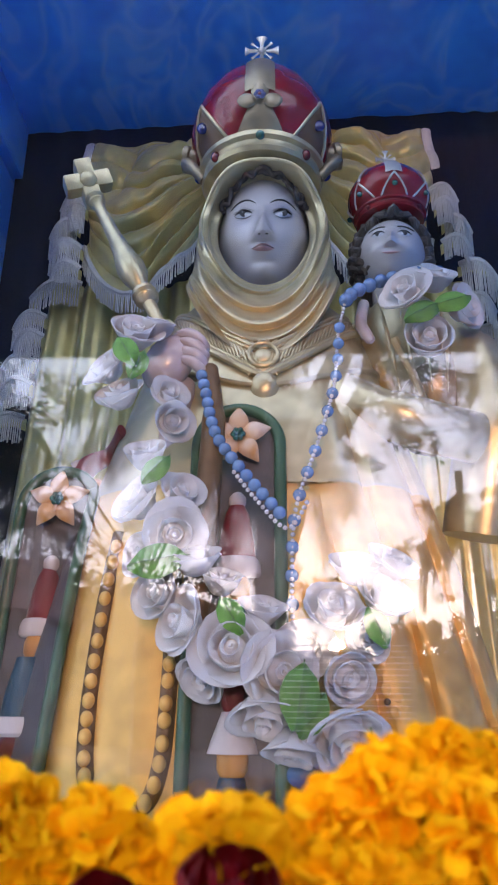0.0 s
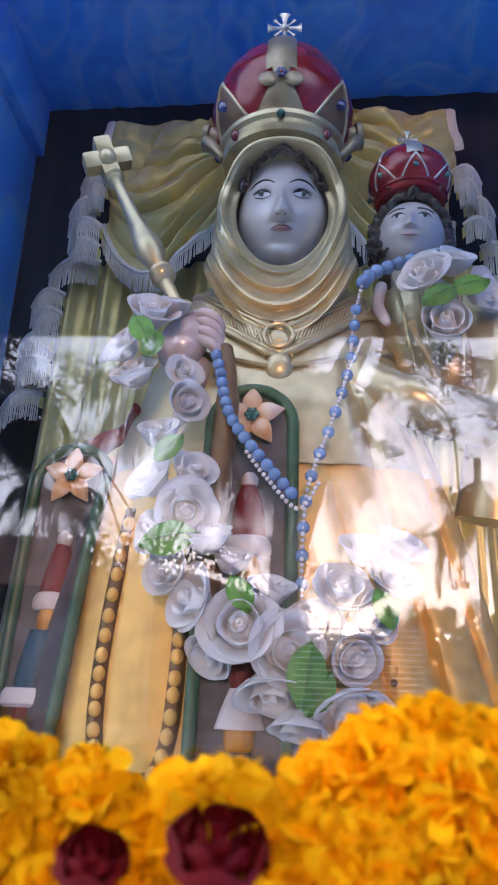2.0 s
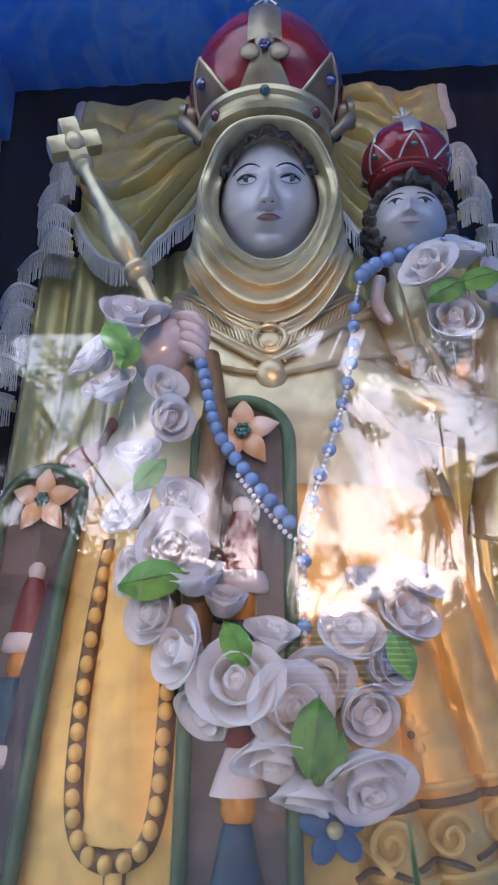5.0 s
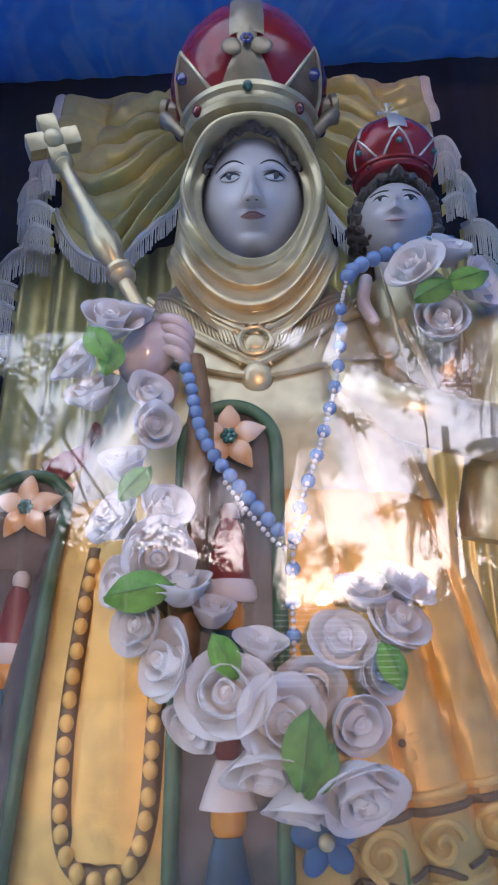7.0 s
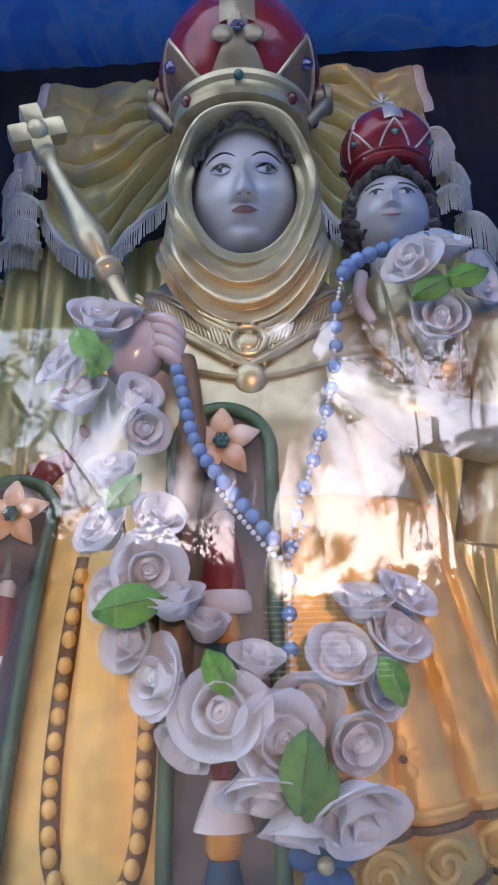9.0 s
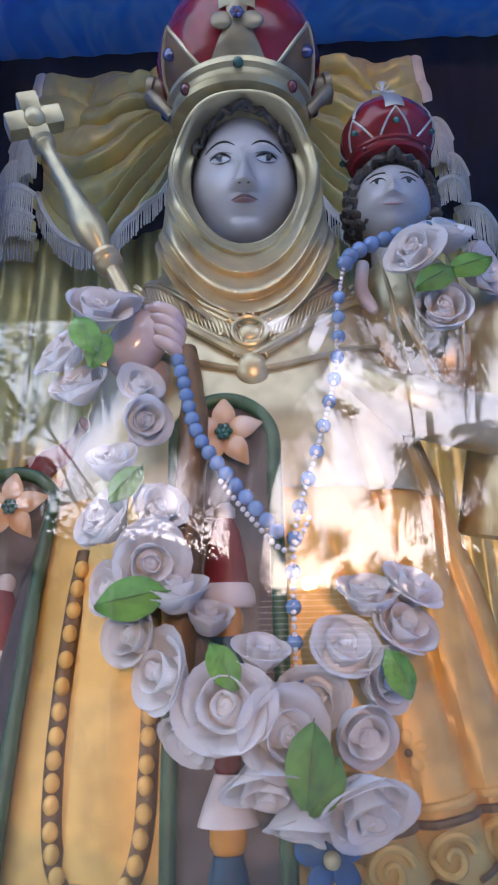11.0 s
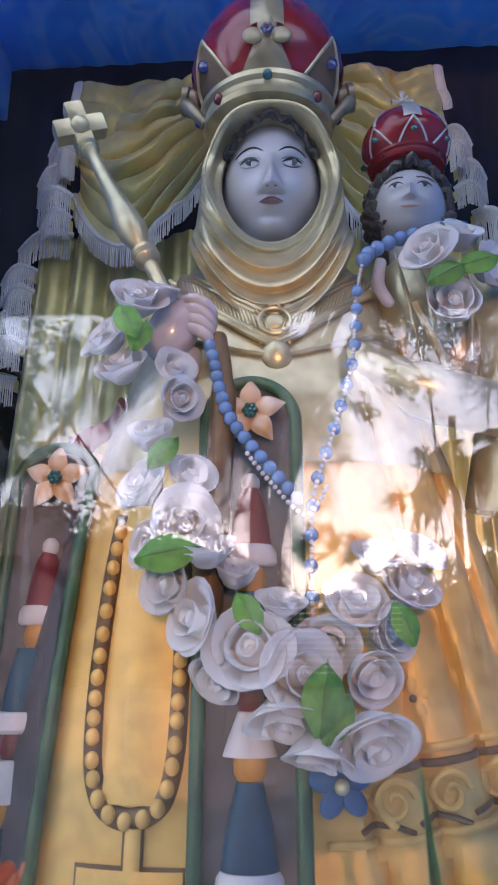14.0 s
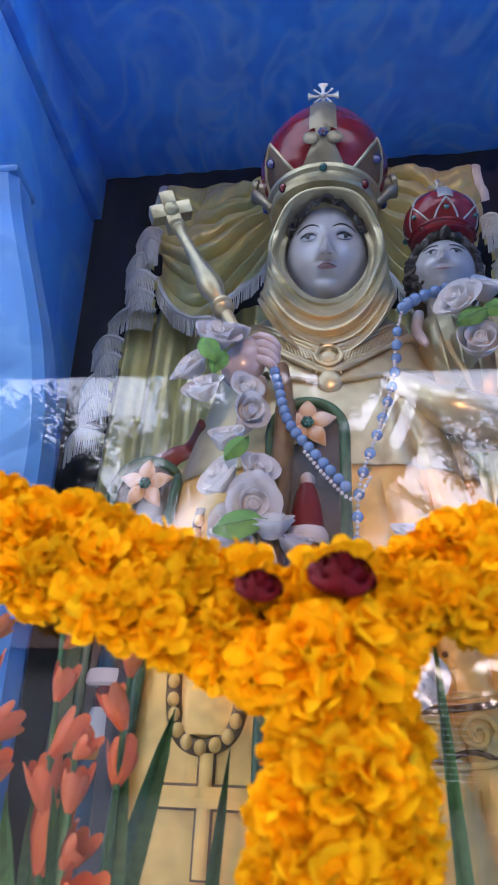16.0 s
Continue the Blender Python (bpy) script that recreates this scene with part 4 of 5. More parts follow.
def leaf_mesh():
    s = Shape()

    def f(u, v):
        w = math.sin(math.pi * min(1, v * 0.96 + 0.02)) ** 0.75 * 0.34
        return ((u - 0.5) * 2 * w, v + 0.03 * math.sin(20 * v) * abs(u - 0.5), 0.10 * math.sin(math.pi * v) - 0.16 * abs(u - 0.5) + 0.02 * math.sin(9 * v))
    s.grid(f, 8, 12, LEAF)
    s.grid(lambda u, v: Vector(f(u, v)) + Vector((0, 0, -0.012)), 8, 12, LEAF)
    s.tube([(0, -0.05, 0.0)] + [Vector(f(0.5, i / 8)) + Vector((0, 0, 0.005)) for i in range(9)], 0.012, STEM, 5)
    return s.mesh("leaf")


ROSES = [rose_mesh(1, open_by=0.05), rose_mesh(2, open_by=0.12), rose_mesh(3, open_by=-0.15), rose_mesh(5, open_by=0.0)]
LEAF_ME = leaf_mesh()
rg = random.Random(11)


def facing(p, r, yaw=0.0, up=15.0, spin=0.0):
    """A pose that turns a rose's open face to the viewer."""
    return Matrix.Translation(p) @ Euler((radians(90 - up), 0, radians(yaw))).to_matrix().to_4x4() @ Matrix.Rotation(spin, 4, "Z") @ Matrix.Scale(r, 4)


def bouquet(label, roses, leaves):
    first = Vector(roses[0][:3])
    g = holder("rose_garland", label, "garland", first)
    inv = g.matrix_world.inverted()
    for k, (x, y, z, r, yaw, up) in enumerate(roses):
        o = child("rose", ROSES[k % 4], g, facing((x, y, z), r * 0.90, yaw, up, rg.uniform(0, 6.3)))
        o.matrix_parent_inverse = inv
    for x, y, z, ln, roll, yaw in leaves:
        o = child("leaf", LEAF_ME, g, Matrix.Translation((x, y, z)) @ Euler((radians(80), 0, radians(yaw))).to_matrix().to_4x4() @ Matrix.Rotation(radians(roll), 4, "Z") @ Matrix.Diagonal((ln * 0.9, ln, ln, 1)))
        o.matrix_parent_inverse = inv
    return g


bouquet("long garland of white foam roses with green leaves over the robe", [
    (-0.158, -0.165, 1.888, 0.036, 20, 35), (-0.190, -0.160, 1.842, 0.032, -40, 30), (-0.134, -0.150, 1.905, 0.028, 30, 60),
    (-0.170, -0.170, 1.800, 0.032, -20, 40), (-0.104, -0.180, 1.762, 0.028, 35, -10), (-0.112, -0.17, 1.802, 0.024, 30, 20),
    (-0.130, -0.190, 1.712, 0.030, -10, 50), (-0.133, -0.195, 1.655, 0.034, -40, 25), (-0.088, -0.195, 1.665, 0.030, 30, 30),
    (-0.092, -0.205, 1.618, 0.034, 15, -15), (-0.122, -0.195, 1.592, 0.032, -45, 10), (-0.066, -0.210, 1.584, 0.032, -10, 65), (-0.103, -0.200, 1.552, 0.032, -35, 5),
    (-0.073, -0.215, 1.518, 0.034, -50, 10), (-0.038, -0.200, 1.562, 0.026, 20, 60), (-0.022, -0.230, 1.490, 0.041, -5, 10), (0.008, -0.205, 1.530, 0.027, 20, 60),
    (0.022, -0.225, 1.470, 0.038, 25, -5), (-0.050, -0.205, 1.470, 0.034, -40, -40), (0.008, -0.220, 1.433, 0.036, 5, -60),
    (0.082, -0.200, 1.532, 0.035, 15, 35), (0.056, -0.195, 1.498, 0.030, -10, -25), (0.114, -0.190, 1.508, 0.034, 35, 0), (0.138, -0.180, 1.550, 0.034, 30, 35),
    (0.110, -0.180, 1.580, 0.032, 10, 60), (0.152, -0.165, 1.588, 0.030, 40, 45), (0.092, -0.205, 1.468, 0.034, 20, -20),
    (0.090, -0.215, 1.413, 0.042, 20, -45), (0.040, -0.215, 1.402, 0.034, -25, -70),
], [(-0.172, -0.205, 1.868, 0.050, -150, 0), (-0.140, -0.190, 1.855, 0.045, 160, 10), (-0.072, -0.232, 1.588, 0.066, 100, -5), (0.050, -0.240, 1.478, 0.066, 170, 5), (-0.035, -0.240, 1.543, 0.045, -150, 0), (0.118, -0.225, 1.535, 0.045, -160, 10), (-0.098, -0.220, 1.705, 0.045, 140, 0), (0.070, -0.235, 1.45, 0.05, 150, 0)])
bouquet("small bunch of white foam roses with green leaves on the child", [
    (0.252, -0.075, 2.022, 0.036, 10, 45), (0.212, -0.085, 1.996, 0.036, -35, 20), (0.236, -0.085, 1.918, 0.040, -5, 10), (0.292, -0.060, 1.985, 0.036, 45, 0),
], [(0.250, -0.110, 1.965, 0.058, 120, 0), (0.240, -0.110, 1.958, 0.058, -70, 0), (0.225, -0.075, 2.040, 0.034, -110, 0)])

bf = Shape()
for k in range(5):
    a = 2 * math.pi * k / 5 + 0.4
    bf.ball((0.063 + 0.017 * math.cos(a), -0.192, 1.366 + 0.017 * math.sin(a)), (0.016, 0.005, 0.011), BLUE_CLOTH, 12, 7, Euler((0, -a, 0)).to_matrix())
bf_ob = bf.thing("cloth_flower", "bright blue cloth flower with a gold bead in its middle", "flower")
Shape().ball((0.063, -0.200, 1.366), 0.0075, GOLD, 14, 9).part("bead", bf_ob, "shiny gold bead")


# ---- rosary ----
ros = holder("rosary", "pale blue bead rosary with fine pearl links", "rosary", (0.24, -0.05, 2.047))
ros_inv = ros.matrix_world.inverted()
bead_me = {r: Shape().ball((0, 0, 0), r, BEAD_BLUE, 14, 9).mesh("bead") for r in (0.0105, 0.0078)}
pearl_me = Shape().ball((0, 0, 0), 0.0028, BEAD_WHITE, 8, 6).mesh("pearl")


def beads(pts, gap, me, name, keep=lambda k: True):
    line, run, k = smooth_line(pts, 40), 0.0, 0
    last = line[0]
    for q in line:
        run += (q - last).length
        last = q
        if run >= gap:
            run, k = 0.0, k + 1
            if keep(k):
                o = child(name, me, ros, Matrix.Translation(q))
                o.matrix_parent_inverse = ros_inv


beads([(0.285, -0.035, 2.062), (0.24, -0.055, 2.050), (0.185, -0.06, 2.035), (0.140, -0.07, 2.010), (0.123, -0.085, 1.985)], 0.0185, bead_me[0.0105], "bead")
beads([(0.123, -0.085, 1.985), (0.111, -0.095, 1.931), (0.104, -0.115, 1.875)], 0.0062, pearl_me, "pearl")
beads([(0.120, -0.095, 1.965), (0.111, -0.10, 1.931), (0.106, -0.12, 1.875), (0.096, -0.14, 1.818), (0.073, -0.165, 1.737), (0.046, -0.18, 1.654), (0.040, -0.185, 1.58), (0.040, -0.19, 1.51)], 0.031, bead_me[0.0078], "bead")
beads([(0.104, -0.12, 1.875), (0.096, -0.145, 1.818), (0.073, -0.17, 1.737), (0.046, -0.185, 1.654), (0.040, -0.19, 1.58), (0.040, -0.195, 1.50)], 0.0062, pearl_me, "pearl")
beads([(-0.075, -0.155, 1.850), (-0.066, -0.16, 1.815), (-0.050, -0.175, 1.749), (-0.015, -0.188, 1.695), (0.030, -0.195, 1.640)], 0.0140, bead_me[0.0078], "bead")
beads([(-0.030, -0.19, 1.700), (0.0, -0.195, 1.66), (0.035, -0.20, 1.625), (0.06, -0.195, 1.66)], 0.0065, pearl_me, "pearl")


# ---- curtains ----
def black_sheet(u, v):
    x = -0.70 + 1.76 * u
    z = FLOOR_Z + (2.988 - FLOOR_Z + 0.055 * u) * v
    y = BACK_Y - 0.02 - 0.018 * (0.5 + 0.5 * math.sin(x * 75 + 1.5 * math.sin(x * 13))) * (1 - 0.75 * v) - 0.006 * noise.noise((x * 9, 0, z * 2))
    return (x, y, z + (0.004 * noise.noise((x * 30, 2.0, 0)) if v > 0.99 else 0))


bs = Shape().grid(black_sheet, 260, 30, BLACK_CLOTH)
bs.thing("backcloth", "black pleated cloth hung behind the statue", "curtain")


def swag(x0, x1, z0, drop, mirror, label):
    """A gathered satin swag with a bead fringe along its lower edge."""
    g = holder("swag_curtain", label, "curtain", ((x0 + x1) / 2, 0.56, z0), "gold swags")
    inv = g.matrix_world.inverted()

    w = x1 - x0

    def cloth(u, v):
        uu = 1 - u if mirror else u
        # each fold hangs as an arc from the straight outer edge to the raised inner gather
        ve = v ** 1.15
        zl, zr = z0 - 0.60 * drop * ve, z0 - 0.40 * drop * ve
        sag = 0.36 * drop * ve * math.sin(math.pi * uu ** 0.88) ** 0.9
        xx = 0.012 * math.sin(9 * v) * (1 - uu) + uu * w * (1 + 0.10 * ve)
        z = zl + (zr - zl) * uu ** 1.5 - sag + 0.007 * math.sin(u * 13 + 1) * (1 - step(0, 0.2, v))
        wobble = 0.55 * noise.noise((uu * 2.2 + x0 * 7, v * 3.0, 0.3)) + 0.20 * noise.noise((uu * 5, v * 6, x0))
        f = ve * (7.4 + 1.0 * uu) + wobble + 0.55 * uu
        t, k = f - math.floor(f), math.floor(f)
        ridge = max(0.0, math.sin(math.pi * t ** 1.25)) ** 0.6
        f2 = f * 2.15 + 0.4
        t2 = f2 - math.floor(f2)
        fine = 1 - abs(2 * t2 - 1)
        gather = step(0.10, 0.85, uu)
        strength = (0.30 + 0.70 * gather) * step(0.10, 0.34, v + 0.22 * gather) * (0.72 + 0.5 * noise.noise((k * 1.7, uu * 1.6, x0)))
        y = 0.585 - 0.050 * math.sin(math.pi * uu) ** 0.7 * step(0, 0.6, v) - strength * (0.066 * ridge + 0.012 * fine * gather) * step(0, 0.12, v)
        # soft hanging folds and a pinch in the plain upper part
        y -= 0.050 * step(0, 0.14, v) * abs(math.sin(uu * 7.0 + 1.3 * v + 0.5)) ** 0.6 * (1 - step(0.12, 0.60, v)) * (1 - 0.4 * gather)
        y -= 0.012 * noise.noise((uu * 5 + 3, v * 5, x0)) + 0.005 * noise.noise((uu * 14, v * 9, x0))
        return ((x1 - xx) if mirror else (x0 + xx), y, z - 0.012 * strength * ridge)
    s = Shape().grid(cloth, 130, 190, GOLD_SATIN)
    o = s.part("cloth", g)
    o.matrix_parent_inverse = inv
    fr_pts = [Vector(cloth(i / 70, 1.0)) for i in range(71)]
    fr_pts += [Vector(cloth(0.0 if mirror else 1.0, 1 - i / 40)) + Vector((0, -0.006, 0)) for i in range(1, 24)] if not mirror else []
    o = fringe(fr_pts, 0.054, 0.0074).part("fringe", g, "silver and gold bead fringe", kind="stuff")
    o.matrix_parent_inverse = inv
    edge = Shape().tube([Vector(cloth(1.0 if mirror else 0.0, i / 30)) + Vector((0.014 if mirror else -0.014, 0.004, 0)) for i in range(14)], 0.013, FRINGE, 6, 0.4)
    o = edge.part("braid", g)
    o.matrix_parent_inverse = inv
    return g


def fringe(pts, length, gap):
    """A braid with hanging bead strands along a line."""
    s = Shape()
    s.tube([p + Vector((0, -0.004, 0)) for p in pts], 0.0075, FRINGE, 6)
    rr = random.Random(3)
    for a, q in zip(pts, pts[1:]):
        n = max(1, round((q - a).length / gap))
        for k in range(n):
            p = a.lerp(q, k / n)
            ln = length * rr.uniform(0.9, 1.05)
            sw = rr.uniform(-0.002, 0.002)
            s.tube([p + Vector((0, -0.006, 0)), p + Vector((sw * 0.5, -0.007, -ln * 0.40)), p + Vector((sw, -0.006, -ln))], [0.0024, 0.0016, 0.0020], FRINGE, 4)
    return s


swag(-0.468, -0.150, 2.888, 0.56, False, "gold satin swag with a silver bead fringe on the black cloth")
swag(0.120, 0.418, 2.914, 0.60, True, "gold satin swag with a silver bead fringe beside the child")


def cascade(tiers, label):
    """Zigzag tails of satin whose edges carry bead fringe: rows of the outer and inner ends of each tier."""
    g = holder("fringed_tail", label, "curtain", (tiers[0][0], 0.54, tiers[0][1]), "fringed tails")
    inv = g.matrix_world.inverted()
    for k, (xa, za, xb, zb, ln) in enumerate(tiers):
        a, b = Vector((xa, 0.560 - 0.010 * (k % 2), za)), Vector((xb, 0.556 - 0.022 * (k % 2), zb))
        line = [a.lerp(b, t) + Vector((0, -0.026 * math.sin(math.pi * t), 0.016 * math.sin(math.pi * t))) for t in [i / 24 for i in range(25)]]
        s = Shape()
        s.grid(lambda u, v, line=line: line[round(u * 24)] + Vector((0, 0.012 + 0.004 * math.sin(14 * u), 0.004 - 0.030 * v)), 24, 4, GOLD_SATIN)
        o = s.part("tail", g)
        o.matrix_parent_inverse = inv
        o = fringe(line, ln * 0.80, 0.0072).part("fringe", g, "silver bead fringe", kind="stuff")
        o.matrix_parent_inverse = inv
    return g


cascade([(-0.528, 2.650, -0.458, 2.695, 0.075), (-0.508, 2.612, -0.456, 2.640, 0.105), (-0.548, 2.566, -0.478, 2.606, 0.080), (-0.540, 2.516, -0.458, 2.520, 0.085), (-0.580, 2.392, -0.456, 2.432, 0.088), (-0.534, 2.452, -0.458, 2.462, 0.080),
         (-0.612, 2.306, -0.536, 2.340, 0.075), (-0.600, 2.250, -0.530, 2.275, 0.085), (-0.630, 2.190, -0.556, 2.222, 0.080), (-0.620, 2.130, -0.545, 2.150, 0.090), (-0.650, 2.040, -0.560, 2.075, 0.085)], "stepped gold satin tails edged with silver bead fringe")
cascade([(0.482, 2.655, 0.414, 2.690, 0.085), (0.470, 2.610, 0.420, 2.630, 0.090), (0.508, 2.560, 0.440, 2.595, 0.085), (0.500, 2.500, 0.428, 2.520, 0.075), (0.558, 2.425, 0.470, 2.470, 0.110), (0.540, 2.330, 0.47, 2.36, 0.09), (0.59, 2.25, 0.50, 2.29, 0.09)], "stepped gold satin tails edged with silver fringe by the child")


def side_drape(x0, x1, z1, label):
    def f(u, v):
        x = x0 + (x1 - x0) * u
        return (x - (0.10 * (1 - v) * (1 - u) if x0 < 0 else -0.05 * (1 - v) * u), 0.600 - 0.017 * math.sin(u * 26 + 1.2 * math.sin(5 * u)) - 0.006 * math.sin(u * 61), FLOOR_Z + (z1 - FLOOR_Z) * v)
    return Shape().grid(f, 120, 24, GOLD_SATIN).thing("side_curtain", label, "curtain", "gold side curtains")


side_drape(-0.545, -0.12, 2.46, "gold satin curtain hanging in straight folds")
side_drape(0.12, 0.50, 2.46, "gold satin curtain in straight folds behind the child")


# ---- gladioli inside the glass ----
def bloom_mesh(seed):
    rg2 = random.Random(seed)
    s = Shape()
    for k in range(6):
        a = 2 * math.pi * k / 6 + rg2.uniform(-0.15, 0.15)
        ln = rg2.uniform(0.9, 1.1)
        op = 0.20 if k % 2 else 0.30

        def f(u, v, a=a, ln=ln, op=op):
            w = 0.46 * math.sin(math.pi * min(1, 0.16 + 0.74 * v)) ** 0.7
            r = 0.09 + 0.14 * math.sin(math.pi * v) + op * v ** 2
            e = (u - 0.5) * 2
            ang = a + e * w / max(0.2, r) * 0.55
            return (r * math.cos(ang), r * math.sin(ang), ln * v - 0.05 * e * e)
        s.grid(f, 6, 8, CORAL)
    s.tube([(0, 0, -0.12), (0, 0, 0.12)], [0.05, 0.09], STEM, 7)
    return s.mesh("bloom")


BLOOMS = [bloom_mesh(k) for k in (1, 2)]
blade = Shape().grid(lambda u, v: ((u - 0.5) * 0.075 * math.sin(math.pi * min(1, 0.15 + 0.85 * v)) ** 0.6, 0.05 * v * v - 0.03 * abs(u - 0.5), v), 4, 10, STEM).mesh("blade")


def gladiolus(x, y, top, lean, blooms, seed):
    rg2 = random.Random(seed)
    g = holder("gladiolus", "artificial coral red gladiolus on a long green stem", "flower", (x, y, FLOOR_Z), "gladioli")
    h = top - FLOOR_Z
    pts = [Vector((lean * (t ** 1.5), 0, h * t)) for t in [i / 10 for i in range(11)]]
    Shape().tube(pts, [0.0045 - 0.0025 * i / 10 for i in range(11)], STEM, 7).part("stem", g)
    for k in range(blooms):
        t = 1 - 0.066 * k - 0.02
        p = Vector((lean * t ** 1.5, 0, h * t))
        sz = 0.020 + 0.006 * min(k, 4) + rg2.uniform(-0.003, 0.004)
        child("bloom", BLOOMS[k % 2], g, Matrix.Translation(p) @ Euler((radians(rg2.uniform(15, 60)), 0, rg2.uniform(-1.6, 1.6) + (0 if k % 2 else 2.0))).to_matrix().to_4x4() @ Matrix.Scale(sz * 0.95, 4))
    for k in range(2):
        child("blade", blade, g, Matrix.Translation((lean * 0.2, 0.004, h * 0.35)) @ Euler((0, radians(rg2.uniform(-14, 14)), rg2.uniform(-0.7, 0.7))).to_matrix().to_4x4() @ Matrix.Scale(h * rg2.uniform(0.45, 0.6), 4))
    return g


for k, (x, y, top, lean, n) in enumerate(((-0.235, -0.53, 1.405, -0.02, 4), (-0.175, -0.55, 1.395, -0.015, 5), (-0.145, -0.56, 1.375, 0.012, 3), (-0.215, -0.57, 1.35, -0.03, 5), (-0.155, -0.58, 1.32, -0.005, 4), (-0.26, -0.52, 1.33, -0.02, 4), (0.175, -0.50, 1.375, 0.02, 3), (0.20, -0.52, 1.35, 0.03, 3))):
    gladiolus(x, y, top, lean, n, 20 + k)
for x, z, roll in ((0.115, 1.42, -8), (0.150, 1.43, 14), (0.185, 1.40, 4), (-0.115, 1.33, 16)):
    b = holder("blade_leaf", "long green artificial sword leaf", "leaf", (x, -0.50, FLOOR_Z), "sword leaves")
    child("blade", blade, b, Euler((0, radians(roll * 0.35), radians(8))).to_matrix().to_4x4() @ Matrix.Diagonal((0.20, 0.4, z - FLOOR_Z, 1)))


# ---- marigold garland outside the glass ----
def marigold_mesh(seed):
    rg2 = random.Random(seed)
    s = Shape()
    n = 120
    verts, faces = [Vector((0, 0, 0))], []
    for k in range(n):
        b = math.acos(1 - 1.72 * (k + 0.5) / n)
        a = k * 2.39996 + rg2.uniform(-0.2, 0.2)
        d = Vector((math.sin(b) * math.cos(a), math.sin(b) * math.sin(a), math.cos(b)))
        t1 = Matrix.Rotation(rg2.uniform(0, 6.3), 3, d) @ d.orthogonal().normalized()
        t2 = d.cross(t1)
        w, ln = rg2.uniform(0.20, 0.30), rg2.uniform(0.78, 1.06)
        bend = t2 * rg2.uniform(0.05, 0.30)
        mid, tip = d * ln * 0.80 + bend * 0.4, d * ln * 0.98 + bend
        cup = t2 * -0.07
        verts += [mid + t1 * w + cup, mid - t1 * w + cup, mid, tip + t1 * w * 0.92 + cup * 0.4, tip - t1 * w * 0.92 + cup * 0.4, tip + d * 0.07 + t1 * w * 0.35, tip + d * 0.05 - t1 * w * 0.4, tip + bend * 0.1]
        r0, l0, m0, tr, tl, pr, pl, tc = range(1 + 8 * k, 9 + 8 * k)
        faces += [(0, r0, m0), (0, m0, l0), (m0, r0, tr, tc), (m0, tc, tl, l0), (tc, tr, pr), (tc, pr, pl), (tc, pl, tl)]
    s.add(verts, faces, MARIGOLD)
    s.ball((0, 0, 0), 0.52, MARIGOLD, 10, 7)
    return s.mesh("marigold")


MARI = [marigold_mesh(k) for k in (1, 2, 3)]
rg = random.Random(8)
gy = GLASS_Y - 0.027


def marigold_string(label, pts, width, gap, reds=()):
    pts = smooth_line(pts, 30)
    g = holder("marigold_garland", label, "garland", pts[0])
    inv = g.matrix_world.inverted()
    Shape().tube(pts, 0.0012, STEM, 5).part("string", g).matrix_parent_inverse = inv
    run, last, k = gap, pts[0], 0
    for q in pts:
        run += (q - last).length
        last = q
        if run >= gap:
            run = 0.0
            for j in range(4):
                a = 2 * math.pi * j / 4 + k * 0.8
                r = width * rg.uniform(0.42, 0.58)
                off = Vector((math.cos(a) * 0.3, math.sin(a) * 0.75, math.sin(a + 0.9) * 1.0)) * width * 0.55
                off.y = max(-0.018, min(off.y, 0.005))
                o = child("marigold", MARI[(k + j) % 3], g, Matrix.Translation(q + off) @ Euler((rg.uniform(0, 6.3), rg.uniform(0, 6.3), rg.uniform(0, 6.3))).to_matrix().to_4x4() @ Matrix.Scale(r, 4))
                o.matrix_parent_inverse = inv
            k += 1
    return g


marigold_string("orange marigold garland swagged across the glass", [(-0.459, gy, 1.475), (-0.273, gy, 1.432), (-0.139, gy, 1.400), (-0.085, gy, 1.385), (-0.033, gy, 1.367), (0.006, gy, 1.352)], 0.0321, 0.020)
marigold_string("orange marigold garland rising across the glass", [(0.025, gy, 1.356), (0.048, gy, 1.385), (0.086, gy, 1.391), (0.152, gy, 1.395), (0.272, gy, 1.402), (0.457, gy, 1.412)], 0.0332, 0.020)
marigold_string("bunch of orange marigolds hanging from the garland", [(0.004, gy - 0.004, 1.362), (0.008, gy - 0.007, 1.338), (0.012, gy - 0.008, 1.316), (0.012, gy - 0.007, 1.300)], 0.0471, 0.020)
marigold_string("strand of orange marigolds hanging below the bunch", [(-0.009, gy - 0.004, 1.305), (-0.014, gy - 0.004, 1.245), (-0.014, gy, 1.158)], 0.0289, 0.020)
marigold_string("strand of orange marigolds hanging below the bunch", [(0.032, gy - 0.004, 1.305), (0.032, gy - 0.004, 1.245), (0.034, gy, 1.158)], 0.0289, 0.020)
red_petals = [Shape().grid(lambda u, v, li=li: ((0.12 + 0.22 * li) * (0.5 + 0.75 * math.sin(2.2 * v) + 0.12 * math.sin(7 * u) * v) * math.cos((u - 0.5) * 2.0), (0.12 + 0.22 * li) * (0.5 + 0.75 * math.sin(2.2 * v) + 0.12 * math.cos(8 * u) * v) * math.sin((u - 0.5) * 2.0), v * (1.25 - 0.16 * li) * (1 - 0.20 * (2 * u - 1) ** 2) + 0.10 * math.sin(9 * u + li) * v * v), 8, 6, RED_PETAL).mesh("petal") for li in range(4)]
